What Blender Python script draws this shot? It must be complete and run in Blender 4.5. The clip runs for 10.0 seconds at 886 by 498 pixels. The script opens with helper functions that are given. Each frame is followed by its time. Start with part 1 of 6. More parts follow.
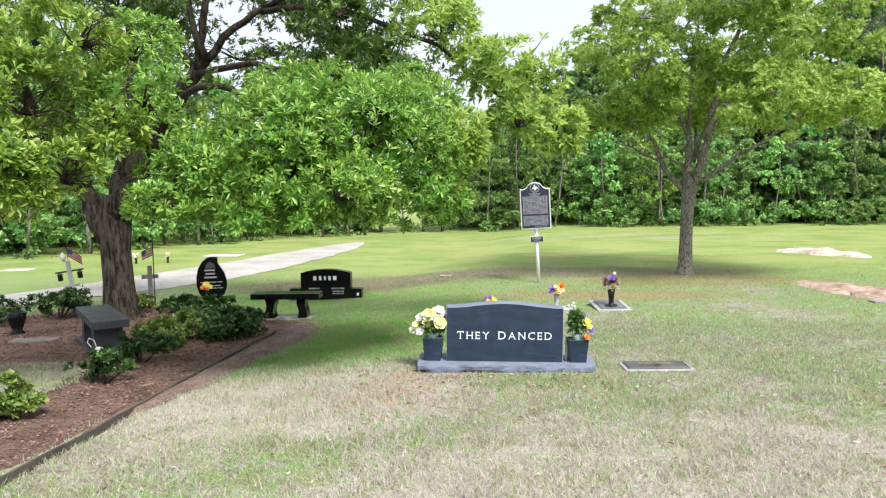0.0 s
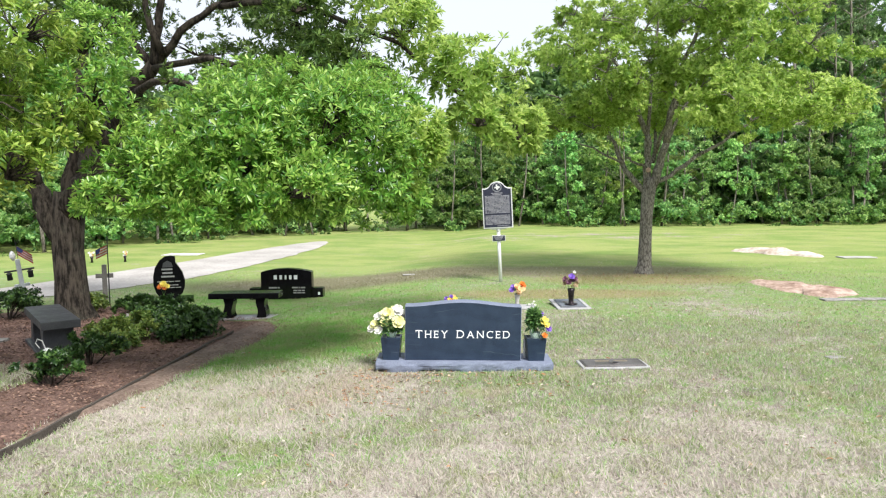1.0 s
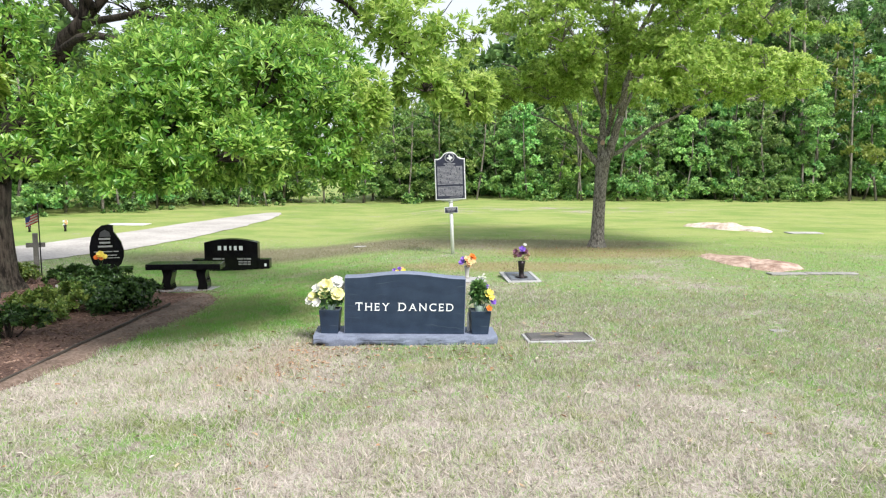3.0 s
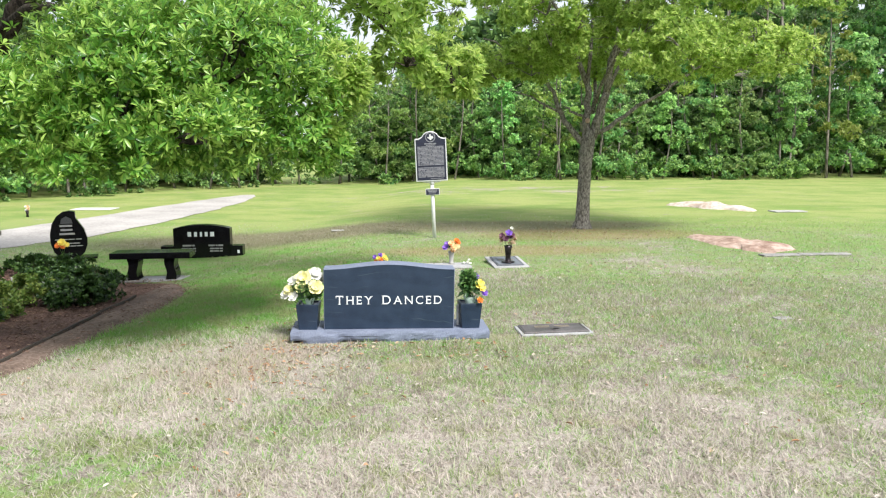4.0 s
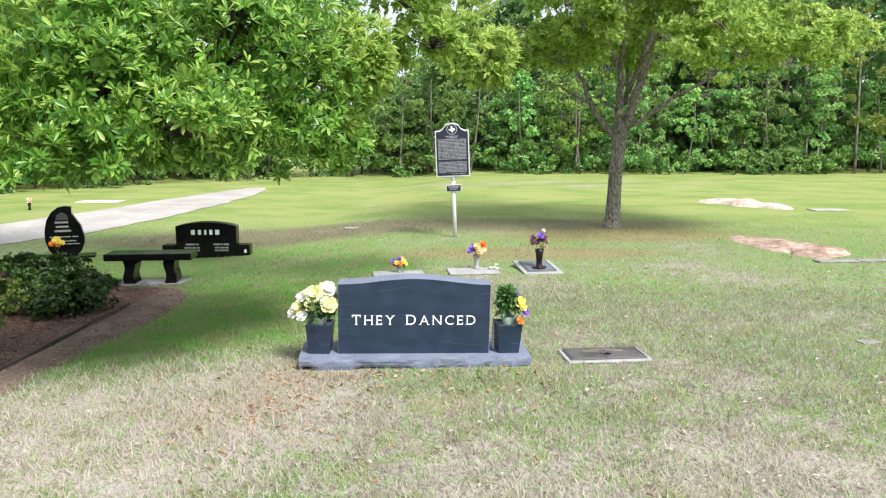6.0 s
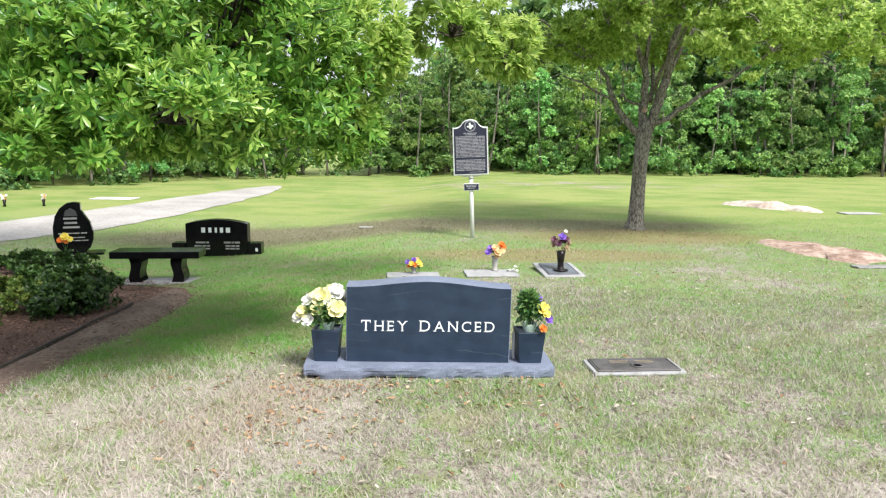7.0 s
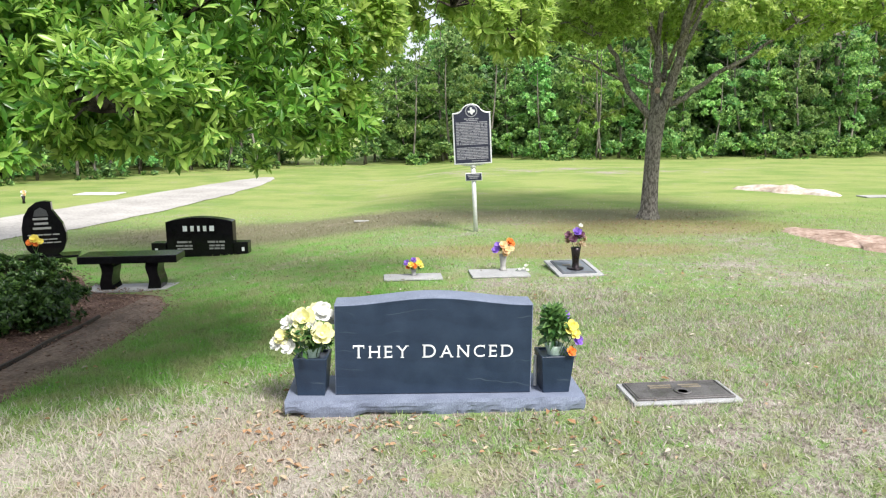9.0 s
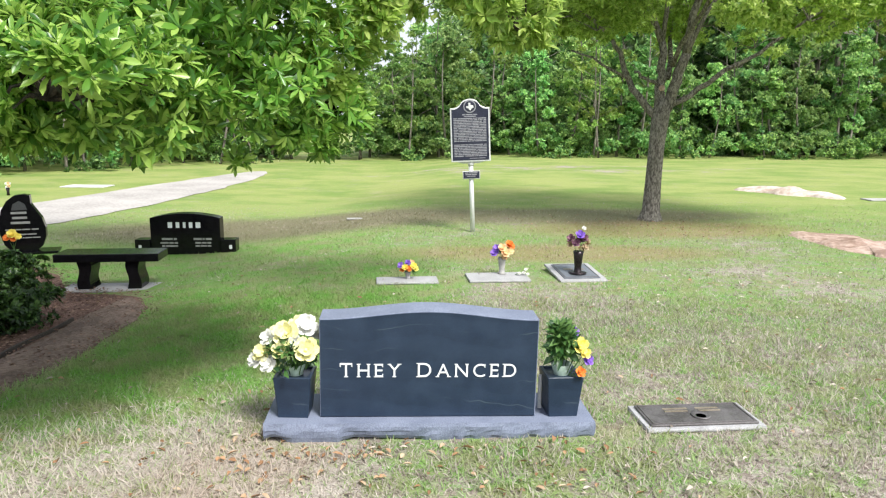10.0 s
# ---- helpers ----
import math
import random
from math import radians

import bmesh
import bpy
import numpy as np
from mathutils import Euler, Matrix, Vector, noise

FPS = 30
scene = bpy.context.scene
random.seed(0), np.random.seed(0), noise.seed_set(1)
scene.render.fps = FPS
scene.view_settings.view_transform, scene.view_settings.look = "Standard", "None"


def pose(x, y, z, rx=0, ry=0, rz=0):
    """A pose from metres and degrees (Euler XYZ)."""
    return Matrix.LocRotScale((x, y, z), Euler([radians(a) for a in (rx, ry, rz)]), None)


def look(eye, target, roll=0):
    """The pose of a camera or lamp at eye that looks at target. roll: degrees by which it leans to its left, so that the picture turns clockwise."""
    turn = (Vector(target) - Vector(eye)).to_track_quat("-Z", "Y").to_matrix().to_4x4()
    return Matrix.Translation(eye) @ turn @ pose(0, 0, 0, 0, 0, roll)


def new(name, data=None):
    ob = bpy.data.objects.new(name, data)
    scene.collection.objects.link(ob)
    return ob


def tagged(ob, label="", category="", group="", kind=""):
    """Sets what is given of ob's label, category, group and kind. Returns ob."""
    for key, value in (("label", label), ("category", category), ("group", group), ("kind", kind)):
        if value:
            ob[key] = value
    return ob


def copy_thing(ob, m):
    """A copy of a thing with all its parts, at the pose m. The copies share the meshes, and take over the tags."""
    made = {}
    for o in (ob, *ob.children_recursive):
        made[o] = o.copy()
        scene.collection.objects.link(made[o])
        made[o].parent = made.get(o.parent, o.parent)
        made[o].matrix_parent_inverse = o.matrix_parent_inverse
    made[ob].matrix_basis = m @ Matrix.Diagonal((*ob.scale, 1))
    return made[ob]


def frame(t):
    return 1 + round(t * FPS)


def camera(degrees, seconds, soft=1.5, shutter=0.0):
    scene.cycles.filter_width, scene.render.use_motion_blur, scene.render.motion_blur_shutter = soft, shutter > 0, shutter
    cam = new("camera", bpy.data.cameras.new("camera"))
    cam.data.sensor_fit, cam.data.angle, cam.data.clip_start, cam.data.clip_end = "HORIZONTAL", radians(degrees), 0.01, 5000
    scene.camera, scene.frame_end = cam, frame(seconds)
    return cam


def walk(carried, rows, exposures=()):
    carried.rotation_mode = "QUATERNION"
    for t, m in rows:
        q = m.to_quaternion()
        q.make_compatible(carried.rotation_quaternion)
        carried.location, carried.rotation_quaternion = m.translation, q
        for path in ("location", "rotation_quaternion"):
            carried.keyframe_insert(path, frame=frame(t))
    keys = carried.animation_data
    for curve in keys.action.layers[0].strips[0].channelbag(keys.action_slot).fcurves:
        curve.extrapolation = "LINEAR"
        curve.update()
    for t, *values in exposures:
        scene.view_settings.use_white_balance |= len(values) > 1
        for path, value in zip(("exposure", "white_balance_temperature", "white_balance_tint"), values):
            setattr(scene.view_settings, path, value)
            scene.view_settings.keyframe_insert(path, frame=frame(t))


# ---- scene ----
cam = camera(65.1, 10.0, 1.2)
PATH = [
    (0, (0.081, -0.067, 1.81), (-0.349, 1.88, 1.658), -0.8),
    (0.5, (0.109, -0.054, 1.815), (-0.29, 1.9, 1.661), -0.7),
    (1, (0.152, -0.034, 1.801), (-0.182, 1.932, 1.646), -0.5),
    (1.5, (0.201, -0.003, 1.795), (-0.051, 1.975, 1.628), -0.3),
    (2, (0.261, 0.045, 1.79), (0.053, 2.026, 1.613), -0.2),
    (2.5, (0.305, 0.129, 1.775), (0.066, 2.106, 1.589), -0.3),
    (2.7, (0.309, 0.169, 1.738), (0.069, 2.144, 1.534), 0.1),
    (4, (0.137, 0.765, 1.754), (-0.015, 2.739, 1.465), -0.1),
    (4.5, (0.156, 1.058, 1.774), (0.004, 3.028, 1.463), 0.1),
    (5, (0.043, 1.279, 1.74), (-0.135, 3.244, 1.417), 1.5),
    (5.5, (-0.11, 1.46, 1.773), (-0.275, 3.427, 1.452), 0.7),
    (6.8, (-0.128, 2.037, 1.727), (-0.345, 4.003, 1.431), -0.0),
    (7, (-0.162, 2.091, 1.709), (-0.393, 4.054, 1.399), 0.6),
    (7.5, (-0.311, 2.316, 1.712), (-0.566, 4.271, 1.378), 1.1),
    (8, (-0.391, 2.508, 1.722), (-0.603, 4.465, 1.366), 0.3),
    (8.5, (-0.364, 2.765, 1.715), (-0.562, 4.723, 1.356), -0.3),
    (9, (-0.313, 2.945, 1.71), (-0.538, 4.901, 1.363), -0.4),
    (9.5, (-0.327, 3.109, 1.692), (-0.563, 5.064, 1.342), 0.1),
    (10, (-0.377, 3.344, 1.71), (-0.586, 5.301, 1.351), 0.4),
]
walk(cam, [(t, look(eye, target, roll)) for t, eye, target, roll in PATH], [(0, 0.29), (10, 0.29)])

# ---- world, sun and exposure ----
SUN_ELEVATION, SUN_AZIMUTH = 50.0, 138.0
world = bpy.data.worlds.new("sky")
scene.world = world
world.use_nodes = True
wn, wl = world.node_tree.nodes, world.node_tree.links
sky = wn.new("ShaderNodeTexSky")
sky.sky_type, sky.sun_disc = "NISHITA", False
sky.sun_elevation, sky.sun_rotation = radians(SUN_ELEVATION), radians(SUN_AZIMUTH)
sky.air_density, sky.dust_density, sky.ozone_density = 1.0, 4.0, 0.6
wn["Background"].inputs["Strength"].default_value = 0.13
veil = wn.new("ShaderNodeMix")  # high thin overcast over the sky
veil.data_type = "RGBA"
veil.inputs[0].default_value = 0.8
veil.inputs[7].default_value = (7.0, 7.4, 8.2, 1)
wl.new(sky.outputs["Color"], veil.inputs[6])
wl.new(veil.outputs[2], wn["Background"].inputs["Color"])
sun_data = bpy.data.lights.new("sun", "SUN")
sun_data.energy, sun_data.angle, sun_data.color = 4.8, radians(18), (1.0, 0.972, 0.925)
sun = new("sun", sun_data)
_az, _el = radians(SUN_AZIMUTH), radians(SUN_ELEVATION)
sun_from = Vector((math.sin(_az) * math.cos(_el), math.cos(_az) * math.cos(_el), math.sin(_el)))
sun.matrix_world = look(sun_from * 60, (0, 0, 0))


# ---- materials ----
def nodes_of(name):
    m = bpy.data.materials.new(name)
    m.use_nodes = True
    t = m.node_tree
    return m, t, t.nodes["Principled BSDF"]


def link(t, a, b):
    t.links.new(a, b)


def noise_out(t, scale, detail=4.0, rough=0.55, vec=None):
    n = t.nodes.new("ShaderNodeTexNoise")
    n.inputs["Scale"].default_value, n.inputs["Detail"].default_value = scale, detail
    n.inputs["Roughness"].default_value = rough
    if vec is not None:
        link(t, vec, n.inputs["Vector"])
    return n.outputs["Fac"]


def ramp(t, fac, lo, hi, a=0.0, b=1.0):
    n = t.nodes.new("ShaderNodeMapRange")
    n.interpolation_type = "SMOOTHSTEP"
    for k, v in zip(("From Min", "From Max", "To Min", "To Max"), (lo, hi, a, b)):
        n.inputs[k].default_value = v
    link(t, fac, n.inputs["Value"])
    return n.outputs["Result"]


def calc(t, op, a, b):
    n = t.nodes.new("ShaderNodeMath")
    n.operation = op
    for i, v in enumerate((a, b)):
        if isinstance(v, (int, float)):
            n.inputs[i].default_value = v
        else:
            link(t, v, n.inputs[i])
    return n.outputs[0]


def mix(t, fac, a, b):
    n = t.nodes.new("ShaderNodeMix")
    n.data_type = "RGBA"
    for i, v in ((0, fac), (6, a), (7, b)):
        if isinstance(v, (int, float)):
            n.inputs[i].default_value = v
        elif isinstance(v, tuple):
            n.inputs[i].default_value = (*v, 1)
        else:
            link(t, v, n.inputs[i])
    return n.outputs[2]


def bump(t, bsdf, height, strength, distance):
    n = t.nodes.new("ShaderNodeBump")
    n.inputs["Strength"].default_value, n.inputs["Distance"].default_value = strength, distance
    link(t, height, n.inputs["Height"])
    link(t, n.outputs["Normal"], bsdf.inputs["Normal"])


def surface(name, dark, light, rough=0.6, metal=0.0, grain=60.0, blotch=4.0, relief=0.3, depth=0.003, spec=0.5, rough_var=0.12):
    """A plain surface with fine grain and larger blotches between two colours."""
    m, t, b = nodes_of(name)
    co = t.nodes.new("ShaderNodeTexCoord").outputs["Object"]
    g, s = noise_out(t, grain, 5, 0.6, co), noise_out(t, blotch, 4, 0.6, co)
    f = calc(t, "ADD", calc(t, "MULTIPLY", g, 0.55), calc(t, "MULTIPLY", s, 0.45))
    link(t, mix(t, ramp(t, f, 0.36, 0.64), dark, light), b.inputs["Base Color"])
    link(t, ramp(t, s, 0.3, 0.7, rough - rough_var, rough + rough_var), b.inputs["Roughness"])
    b.inputs["Metallic"].default_value = metal
    b.inputs["Specular IOR Level"].default_value = spec
    bump(t, b, g, relief, depth)
    return m


def granite(name, dark, light, rough, vein=None, fleck=420.0, relief=0.05):
    """Polished or cut granite: mineral flecks, drifting clouds and, where given, thin pale veins along the slab."""
    m, t, b = nodes_of(name)
    co = t.nodes.new("ShaderNodeTexCoord").outputs["Object"]
    f = noise_out(t, fleck, 3, 0.7, co)
    c = noise_out(t, 7.0, 5, 0.6, co)
    col = mix(t, ramp(t, calc(t, "ADD", calc(t, "MULTIPLY", f, 0.7), calc(t, "MULTIPLY", c, 0.3)), 0.38, 0.66), dark, light)
    if vein:
        sep = t.nodes.new("ShaderNodeSeparateXYZ")
        link(t, co, sep.inputs[0])
        sway = calc(t, "MULTIPLY", noise_out(t, 2.2, 4, 0.5, co), 1.5)
        band = calc(t, "FRACT", calc(t, "ADD", calc(t, "ADD", calc(t, "MULTIPLY", sep.outputs["Z"], 8.0), sway), calc(t, "MULTIPLY", sep.outputs["X"], 0.5)), 0.0)
        line = ramp(t, calc(t, "ABSOLUTE", calc(t, "SUBTRACT", band, 0.5), 0.0), 0.0, 0.035, 1.0, 0.0)
        gate = ramp(t, noise_out(t, 3.1, 3, 0.6, co), 0.47, 0.64)
        col = mix(t, calc(t, "MULTIPLY", calc(t, "MULTIPLY", line, gate), 0.55), col, vein)
        cloud = ramp(t, band, 0.15, 0.9, 0.0, 0.22)
        col = mix(t, cloud, col, light)
    link(t, col, b.inputs["Base Color"])
    link(t, ramp(t, c, 0.3, 0.7, rough * 0.8, rough * 1.25), b.inputs["Roughness"])
    b.inputs["Specular IOR Level"].default_value = 0.35
    bump(t, b, f, relief, 0.002)
    return m


def leaf_material(name, dark, mid, light, rough=0.38, through_light=0.3, patch=0.8, vary=0.0):
    """Foliage: every leaf its own green, drifting from one spray to the next, and thin enough to pass light."""
    m, t, b = nodes_of(name)
    geo = t.nodes.new("ShaderNodeNewGeometry")
    r = geo.outputs["Random Per Island"]
    p = noise_out(t, patch, 3, 0.6, geo.outputs["Position"])
    col = mix(t, ramp(t, r, 0.0, 0.7), dark, mid)
    col = mix(t, ramp(t, calc(t, "ADD", calc(t, "MULTIPLY", r, 0.4), calc(t, "MULTIPLY", p, 0.6)), 0.45, 0.72), col, light)
    if vary:  # each tree a little lighter or darker, yellower or bluer than its neighbour
        per = t.nodes.new("ShaderNodeObjectInfo").outputs["Random"]
        hs = t.nodes.new("ShaderNodeHueSaturation")
        link(t, ramp(t, per, 0.0, 1.0, 1.0 - vary, 1.0 + vary), hs.inputs["Value"])
        link(t, ramp(t, calc(t, "FRACT", calc(t, "MULTIPLY", per, 7.3), 0.0), 0.0, 1.0, 0.475, 0.525), hs.inputs["Hue"])
        link(t, col, hs.inputs["Color"])
        col = hs.outputs["Color"]
    link(t, col, b.inputs["Base Color"])
    b.inputs["Roughness"].default_value = rough
    b.inputs["Specular IOR Level"].default_value = 0.5
    tr = t.nodes.new("ShaderNodeBsdfTranslucent")
    link(t, mix(t, 0.5, col, light), tr.inputs["Color"])
    ms = t.nodes.new("ShaderNodeMixShader")
    ms.inputs[0].default_value = through_light
    link(t, b.outputs[0], ms.inputs[1])
    link(t, tr.outputs[0], ms.inputs[2])
    link(t, ms.outputs[0], t.nodes["Material Output"].inputs["Surface"])
    return m


def ellipse_mask(t, pos, cx, cy, rx, ry, turn, wobble, soft=0.35):
    """1 inside an uneven patch of ground round (cx, cy), 0 outside."""
    mp = t.nodes.new("ShaderNodeMapping")
    mp.vector_type = "TEXTURE"
    mp.inputs["Location"].default_value = (cx, cy, 0)
    mp.inputs["Rotation"].default_value = (0, 0, radians(turn))
    mp.inputs["Scale"].default_value = (rx, ry, 1000.0)
    link(t, pos, mp.inputs["Vector"])
    ln = t.nodes.new("ShaderNodeVectorMath")
    ln.operation = "LENGTH"
    link(t, mp.outputs["Vector"], ln.inputs[0])
    d = calc(t, "ADD", ln.outputs["Value"], calc(t, "MULTIPLY", calc(t, "SUBTRACT", wobble, 0.5), 0.9))
    return ramp(t, d, 1.0 - soft, 1.0 + soft, 1.0, 0.0)


STRAW, TAN, GREEN, LUSH = (0.49, 0.445, 0.40), (0.25, 0.212, 0.185), (0.245, 0.285, 0.125), (0.155, 0.335, 0.065)


def lawn_colour(t, pos, blade=None):
    """Patchy spring lawn: straw left from winter, fresh green coming through, brown bands of soil wear and painted oak
    shade, the lush strip by the bed.
    """
    big, mid_, fine = noise_out(t, 0.55, 4, 0.6, pos), noise_out(t, 3.2, 5, 0.65, pos), noise_out(t, 26.0, 4, 0.7, pos)
    sep = t.nodes.new("ShaderNodeSeparateXYZ")
    link(t, pos, sep.inputs[0])
    ahead = ramp(t, sep.outputs["Y"], 7.0, 24.0, -0.02, 0.17)
    green = calc(t, "ADD", calc(t, "ADD", calc(t, "MULTIPLY", big, 0.42), calc(t, "MULTIPLY", mid_, 0.38)), calc(t, "MULTIPLY", fine, 0.2))
    green = calc(t, "ADD", green, ahead)
    if blade is not None:
        green = calc(t, "ADD", green, calc(t, "MULTIPLY", calc(t, "SUBTRACT", blade, 0.5), 0.42))
    mp = t.nodes.new("ShaderNodeMapping")
    mp.inputs["Scale"].default_value = (0.42, 0.62, 1.0)
    mp.inputs["Rotation"].default_value = (0, 0, radians(-12))
    link(t, pos, mp.inputs["Vector"])
    streak = noise_out(t, 1.0, 5, 0.65, mp.outputs["Vector"])
    far_off = ramp(t, sep.outputs["Y"], 12.0, 22.0)
    green = calc(t, "ADD", green, calc(t, "MULTIPLY", calc(t, "MULTIPLY", calc(t, "SUBTRACT", streak, 0.52), 0.55), far_off))
    lush = ellipse_mask(t, pos, -3.0, 9.3, 1.6, 2.9, -14, big)
    lush2 = ellipse_mask(t, pos, -5.4, 12.8, 2.6, 1.9, 20, big)
    pale = ellipse_mask(t, pos, -2.6, 5.9, 1.4, 1.6, 0, big)
    pale2 = ellipse_mask(t, pos, 0.6, 4.4, 2.6, 1.2, 25, mid_)
    green = calc(t, "ADD", green, calc(t, "MULTIPLY", calc(t, "MAXIMUM", lush, lush2), 0.27))
    green = calc(t, "SUBTRACT", green, calc(t, "MULTIPLY", pale, 0.10))
    green = calc(t, "SUBTRACT", green, calc(t, "MULTIPLY", pale2, 0.07))
    pale3 = ellipse_mask(t, pos, 1.5, 30.0, 7.0, 2.2, 12, big)
    green = calc(t, "SUBTRACT", green, calc(t, "MULTIPLY", pale3, 0.13))
    clump = noise_out(t, 8.0, 4, 0.7, pos)
    green = calc(t, "ADD", green, calc(t, "MULTIPLY", calc(t, "SUBTRACT", clump, 0.5), 0.46))
    g = ramp(t, green, 0.41, 0.535)
    straw_bed = calc(t, "MAXIMUM", pale, calc(t, "MULTIPLY", pale2, 0.6))
    dry = mix(t, ramp(t, calc(t, "ADD", calc(t, "MULTIPLY", fine, 0.6), calc(t, "MULTIPLY", clump, 0.4)), 0.40, 0.58), TAN, STRAW)
    dry = mix(t, calc(t, "MULTIPLY", straw_bed, 0.75), dry, STRAW)
    fresh = mix(t, ramp(t, mid_, 0.35, 0.65), LUSH, GREEN)
    fresh = mix(t, far_off, fresh, mix(t, ramp(t, streak, 0.4, 0.65), (0.305, 0.36, 0.11), (0.18, 0.285, 0.06)))
    col = mix(t, g, dry, fresh)
    # brown bands: trodden soil, with the lawn oak's shadow painted in
    wear_and_shade = calc(t, "MAXIMUM", ellipse_mask(t, pos, -4.5, 15.6, 4.0, 1.5, 14, mid_), calc(t, "MULTIPLY", ellipse_mask(t, pos, 0.3, 16.4, 3.8, 1.1, 10, mid_), 0.9))
    col = mix(t, calc(t, "MULTIPLY", wear_and_shade, 0.85), col, (0.175, 0.15, 0.10))
    red = calc(t, "MAXIMUM", calc(t, "MULTIPLY", ellipse_mask(t, pos, -1.75, 6.3, 0.35, 0.9, -20, mid_), 0.35), calc(t, "MAXIMUM", ellipse_mask(t, pos, 2.0, 15.0, 2.3, 0.9, 10, mid_), ellipse_mask(t, pos, 0.2, 12.6, 2.2, 0.6, 8, mid_)))
    col = mix(t, calc(t, "MULTIPLY", red, 0.48), col, (0.33, 0.205, 0.12))
    bare = ramp(t, noise_out(t, 1.1, 5, 0.7, pos), 0.55, 0.67)
    bare = calc(t, "MULTIPLY", bare, ramp(t, sep.outputs["Y"], 9.0, 13.0, 0.52, 0.22))
    col = mix(t, bare, col, (0.43, 0.35, 0.295))
    return col, calc(t, "MAXIMUM", lush, lush2), mid_


def lawn_material(name, is_blade):
    m, t, b = nodes_of(name)
    geo = t.nodes.new("ShaderNodeNewGeometry")
    col, lush, mid_ = lawn_colour(t, geo.outputs["Position"], geo.outputs["Random Per Island"] if is_blade else None)
    if is_blade:
        col = mix(t, calc(t, "MULTIPLY", ramp(t, geo.outputs["Random Per Island"], 0.70, 1.0, 0.0, 0.6), ramp(t, lush, 0.0, 1.0, 1.0, 0.3)), col, STRAW)
        bright = t.nodes.new("ShaderNodeHueSaturation")
        bright.inputs["Value"].default_value = 1.3
        link(t, col, bright.inputs["Color"])
        col = bright.outputs["Color"]
        b.inputs["Roughness"].default_value = 0.6
    else:
        b.inputs["Roughness"].default_value = 0.9
        speck = noise_out(t, 70.0, 4, 0.75, geo.outputs["Position"])
        col = mix(t, ramp(t, speck, 0.3, 0.62, 0.5, 0.0), col, (0.13, 0.105, 0.065))
        bump(t, b, speck, 0.6, 0.02)
    b.inputs["Specular IOR Level"].default_value = 0.25
    link(t, col, b.inputs["Base Color"])
    if is_blade:
        tr, ms = t.nodes.new("ShaderNodeBsdfTranslucent"), t.nodes.new("ShaderNodeMixShader")
        link(t, col, tr.inputs["Color"])
        ms.inputs[0].default_value = 0.4
        link(t, b.outputs[0], ms.inputs[1])
        link(t, tr.outputs[0], ms.inputs[2])
        link(t, ms.outputs[0], t.nodes["Material Output"].inputs["Surface"])
    return m


def bark(name, dark, light, scale=14.0, stretch=0.22, lichen=(0.24, 0.25, 0.2)):
    """Furrowed bark: long ridges with dark cracks and grey-green lichen."""
    m, t, b = nodes_of(name)
    co = t.nodes.new("ShaderNodeTexCoord").outputs["Object"]
    mp = t.nodes.new("ShaderNodeMapping")
    mp.inputs["Scale"].default_value = (1.0, 1.0, stretch)
    link(t, co, mp.inputs["Vector"])
    r = noise_out(t, scale, 6, 0.7, mp.outputs["Vector"])
    s = noise_out(t, 2.2, 4, 0.6, co)
    col = mix(t, ramp(t, r, 0.38, 0.62), dark, light)
    col = mix(t, ramp(t, s, 0.5, 0.75, 0.0, 0.4), col, lichen)
    link(t, col, b.inputs["Base Color"])
    b.inputs["Roughness"].default_value = 0.92
    b.inputs["Specular IOR Level"].default_value = 0.2
    bump(t, b, r, 1.0, 0.05)
    return m


GROUND = lawn_material("lawn soil and thatch", False)
BLADE = lawn_material("lawn grass blades", True)
OAK_LEAF = leaf_material("oak leaves fresh green", (0.030, 0.115, 0.016), (0.155, 0.38, 0.05), (0.44, 0.63, 0.14), 0.30, 0.45, 0.9)
OAK_LEAF_YOUNG = leaf_material("young oak leaves yellow green", (0.055, 0.13, 0.016), (0.20, 0.36, 0.045), (0.47, 0.58, 0.12), 0.34, 0.38, 0.9)
# the upper crown's shade, put into a darker olive leaf colour
OAK_LEAF_SHADED = leaf_material("olive oak leaves darkened for shade", (0.030, 0.065, 0.016), (0.10, 0.19, 0.042), (0.24, 0.35, 0.085), 0.36, 0.30, 0.7)
OAK_LEAF_FAR = leaf_material("oak leaves olive green", (0.10, 0.22, 0.035), (0.31, 0.50, 0.085), (0.57, 0.70, 0.20), 0.40, 0.62, 0.8)
WOOD_LEAF = leaf_material("woodland leaves", (0.06, 0.19, 0.06), (0.26, 0.53, 0.16), (0.52, 0.72, 0.27), 0.6, 0.45, 0.3, 0.34)
BRUSH_LEAF = leaf_material("woodland brush leaves", (0.03, 0.10, 0.028), (0.13, 0.30, 0.075), (0.38, 0.56, 0.16), 0.6, 0.35, 0.5)
# shade among the woodland trees, put into a darker leaf green
WOOD_SHADED = leaf_material("woodland leaves darkened for shade", (0.026, 0.075, 0.024), (0.11, 0.235, 0.065), (0.28, 0.43, 0.13), 0.6, 0.3, 0.25)
WOOD_LEAF_PALE = leaf_material("woodland young leaves", (0.17, 0.28, 0.05), (0.26, 0.39, 0.08), (0.38, 0.46, 0.13), 0.5, 0.4, 0.25, 0.3)
PINE_LEAF = leaf_material("pine needles", (0.07, 0.15, 0.065), (0.13, 0.23, 0.09), (0.22, 0.31, 0.14), 0.55, 0.25, 0.3)
SHRUB_LEAF = leaf_material("shrub leaves dark green", (0.013, 0.038, 0.010), (0.032, 0.085, 0.018), (0.09, 0.175, 0.036), 0.38, 0.18, 2.5)
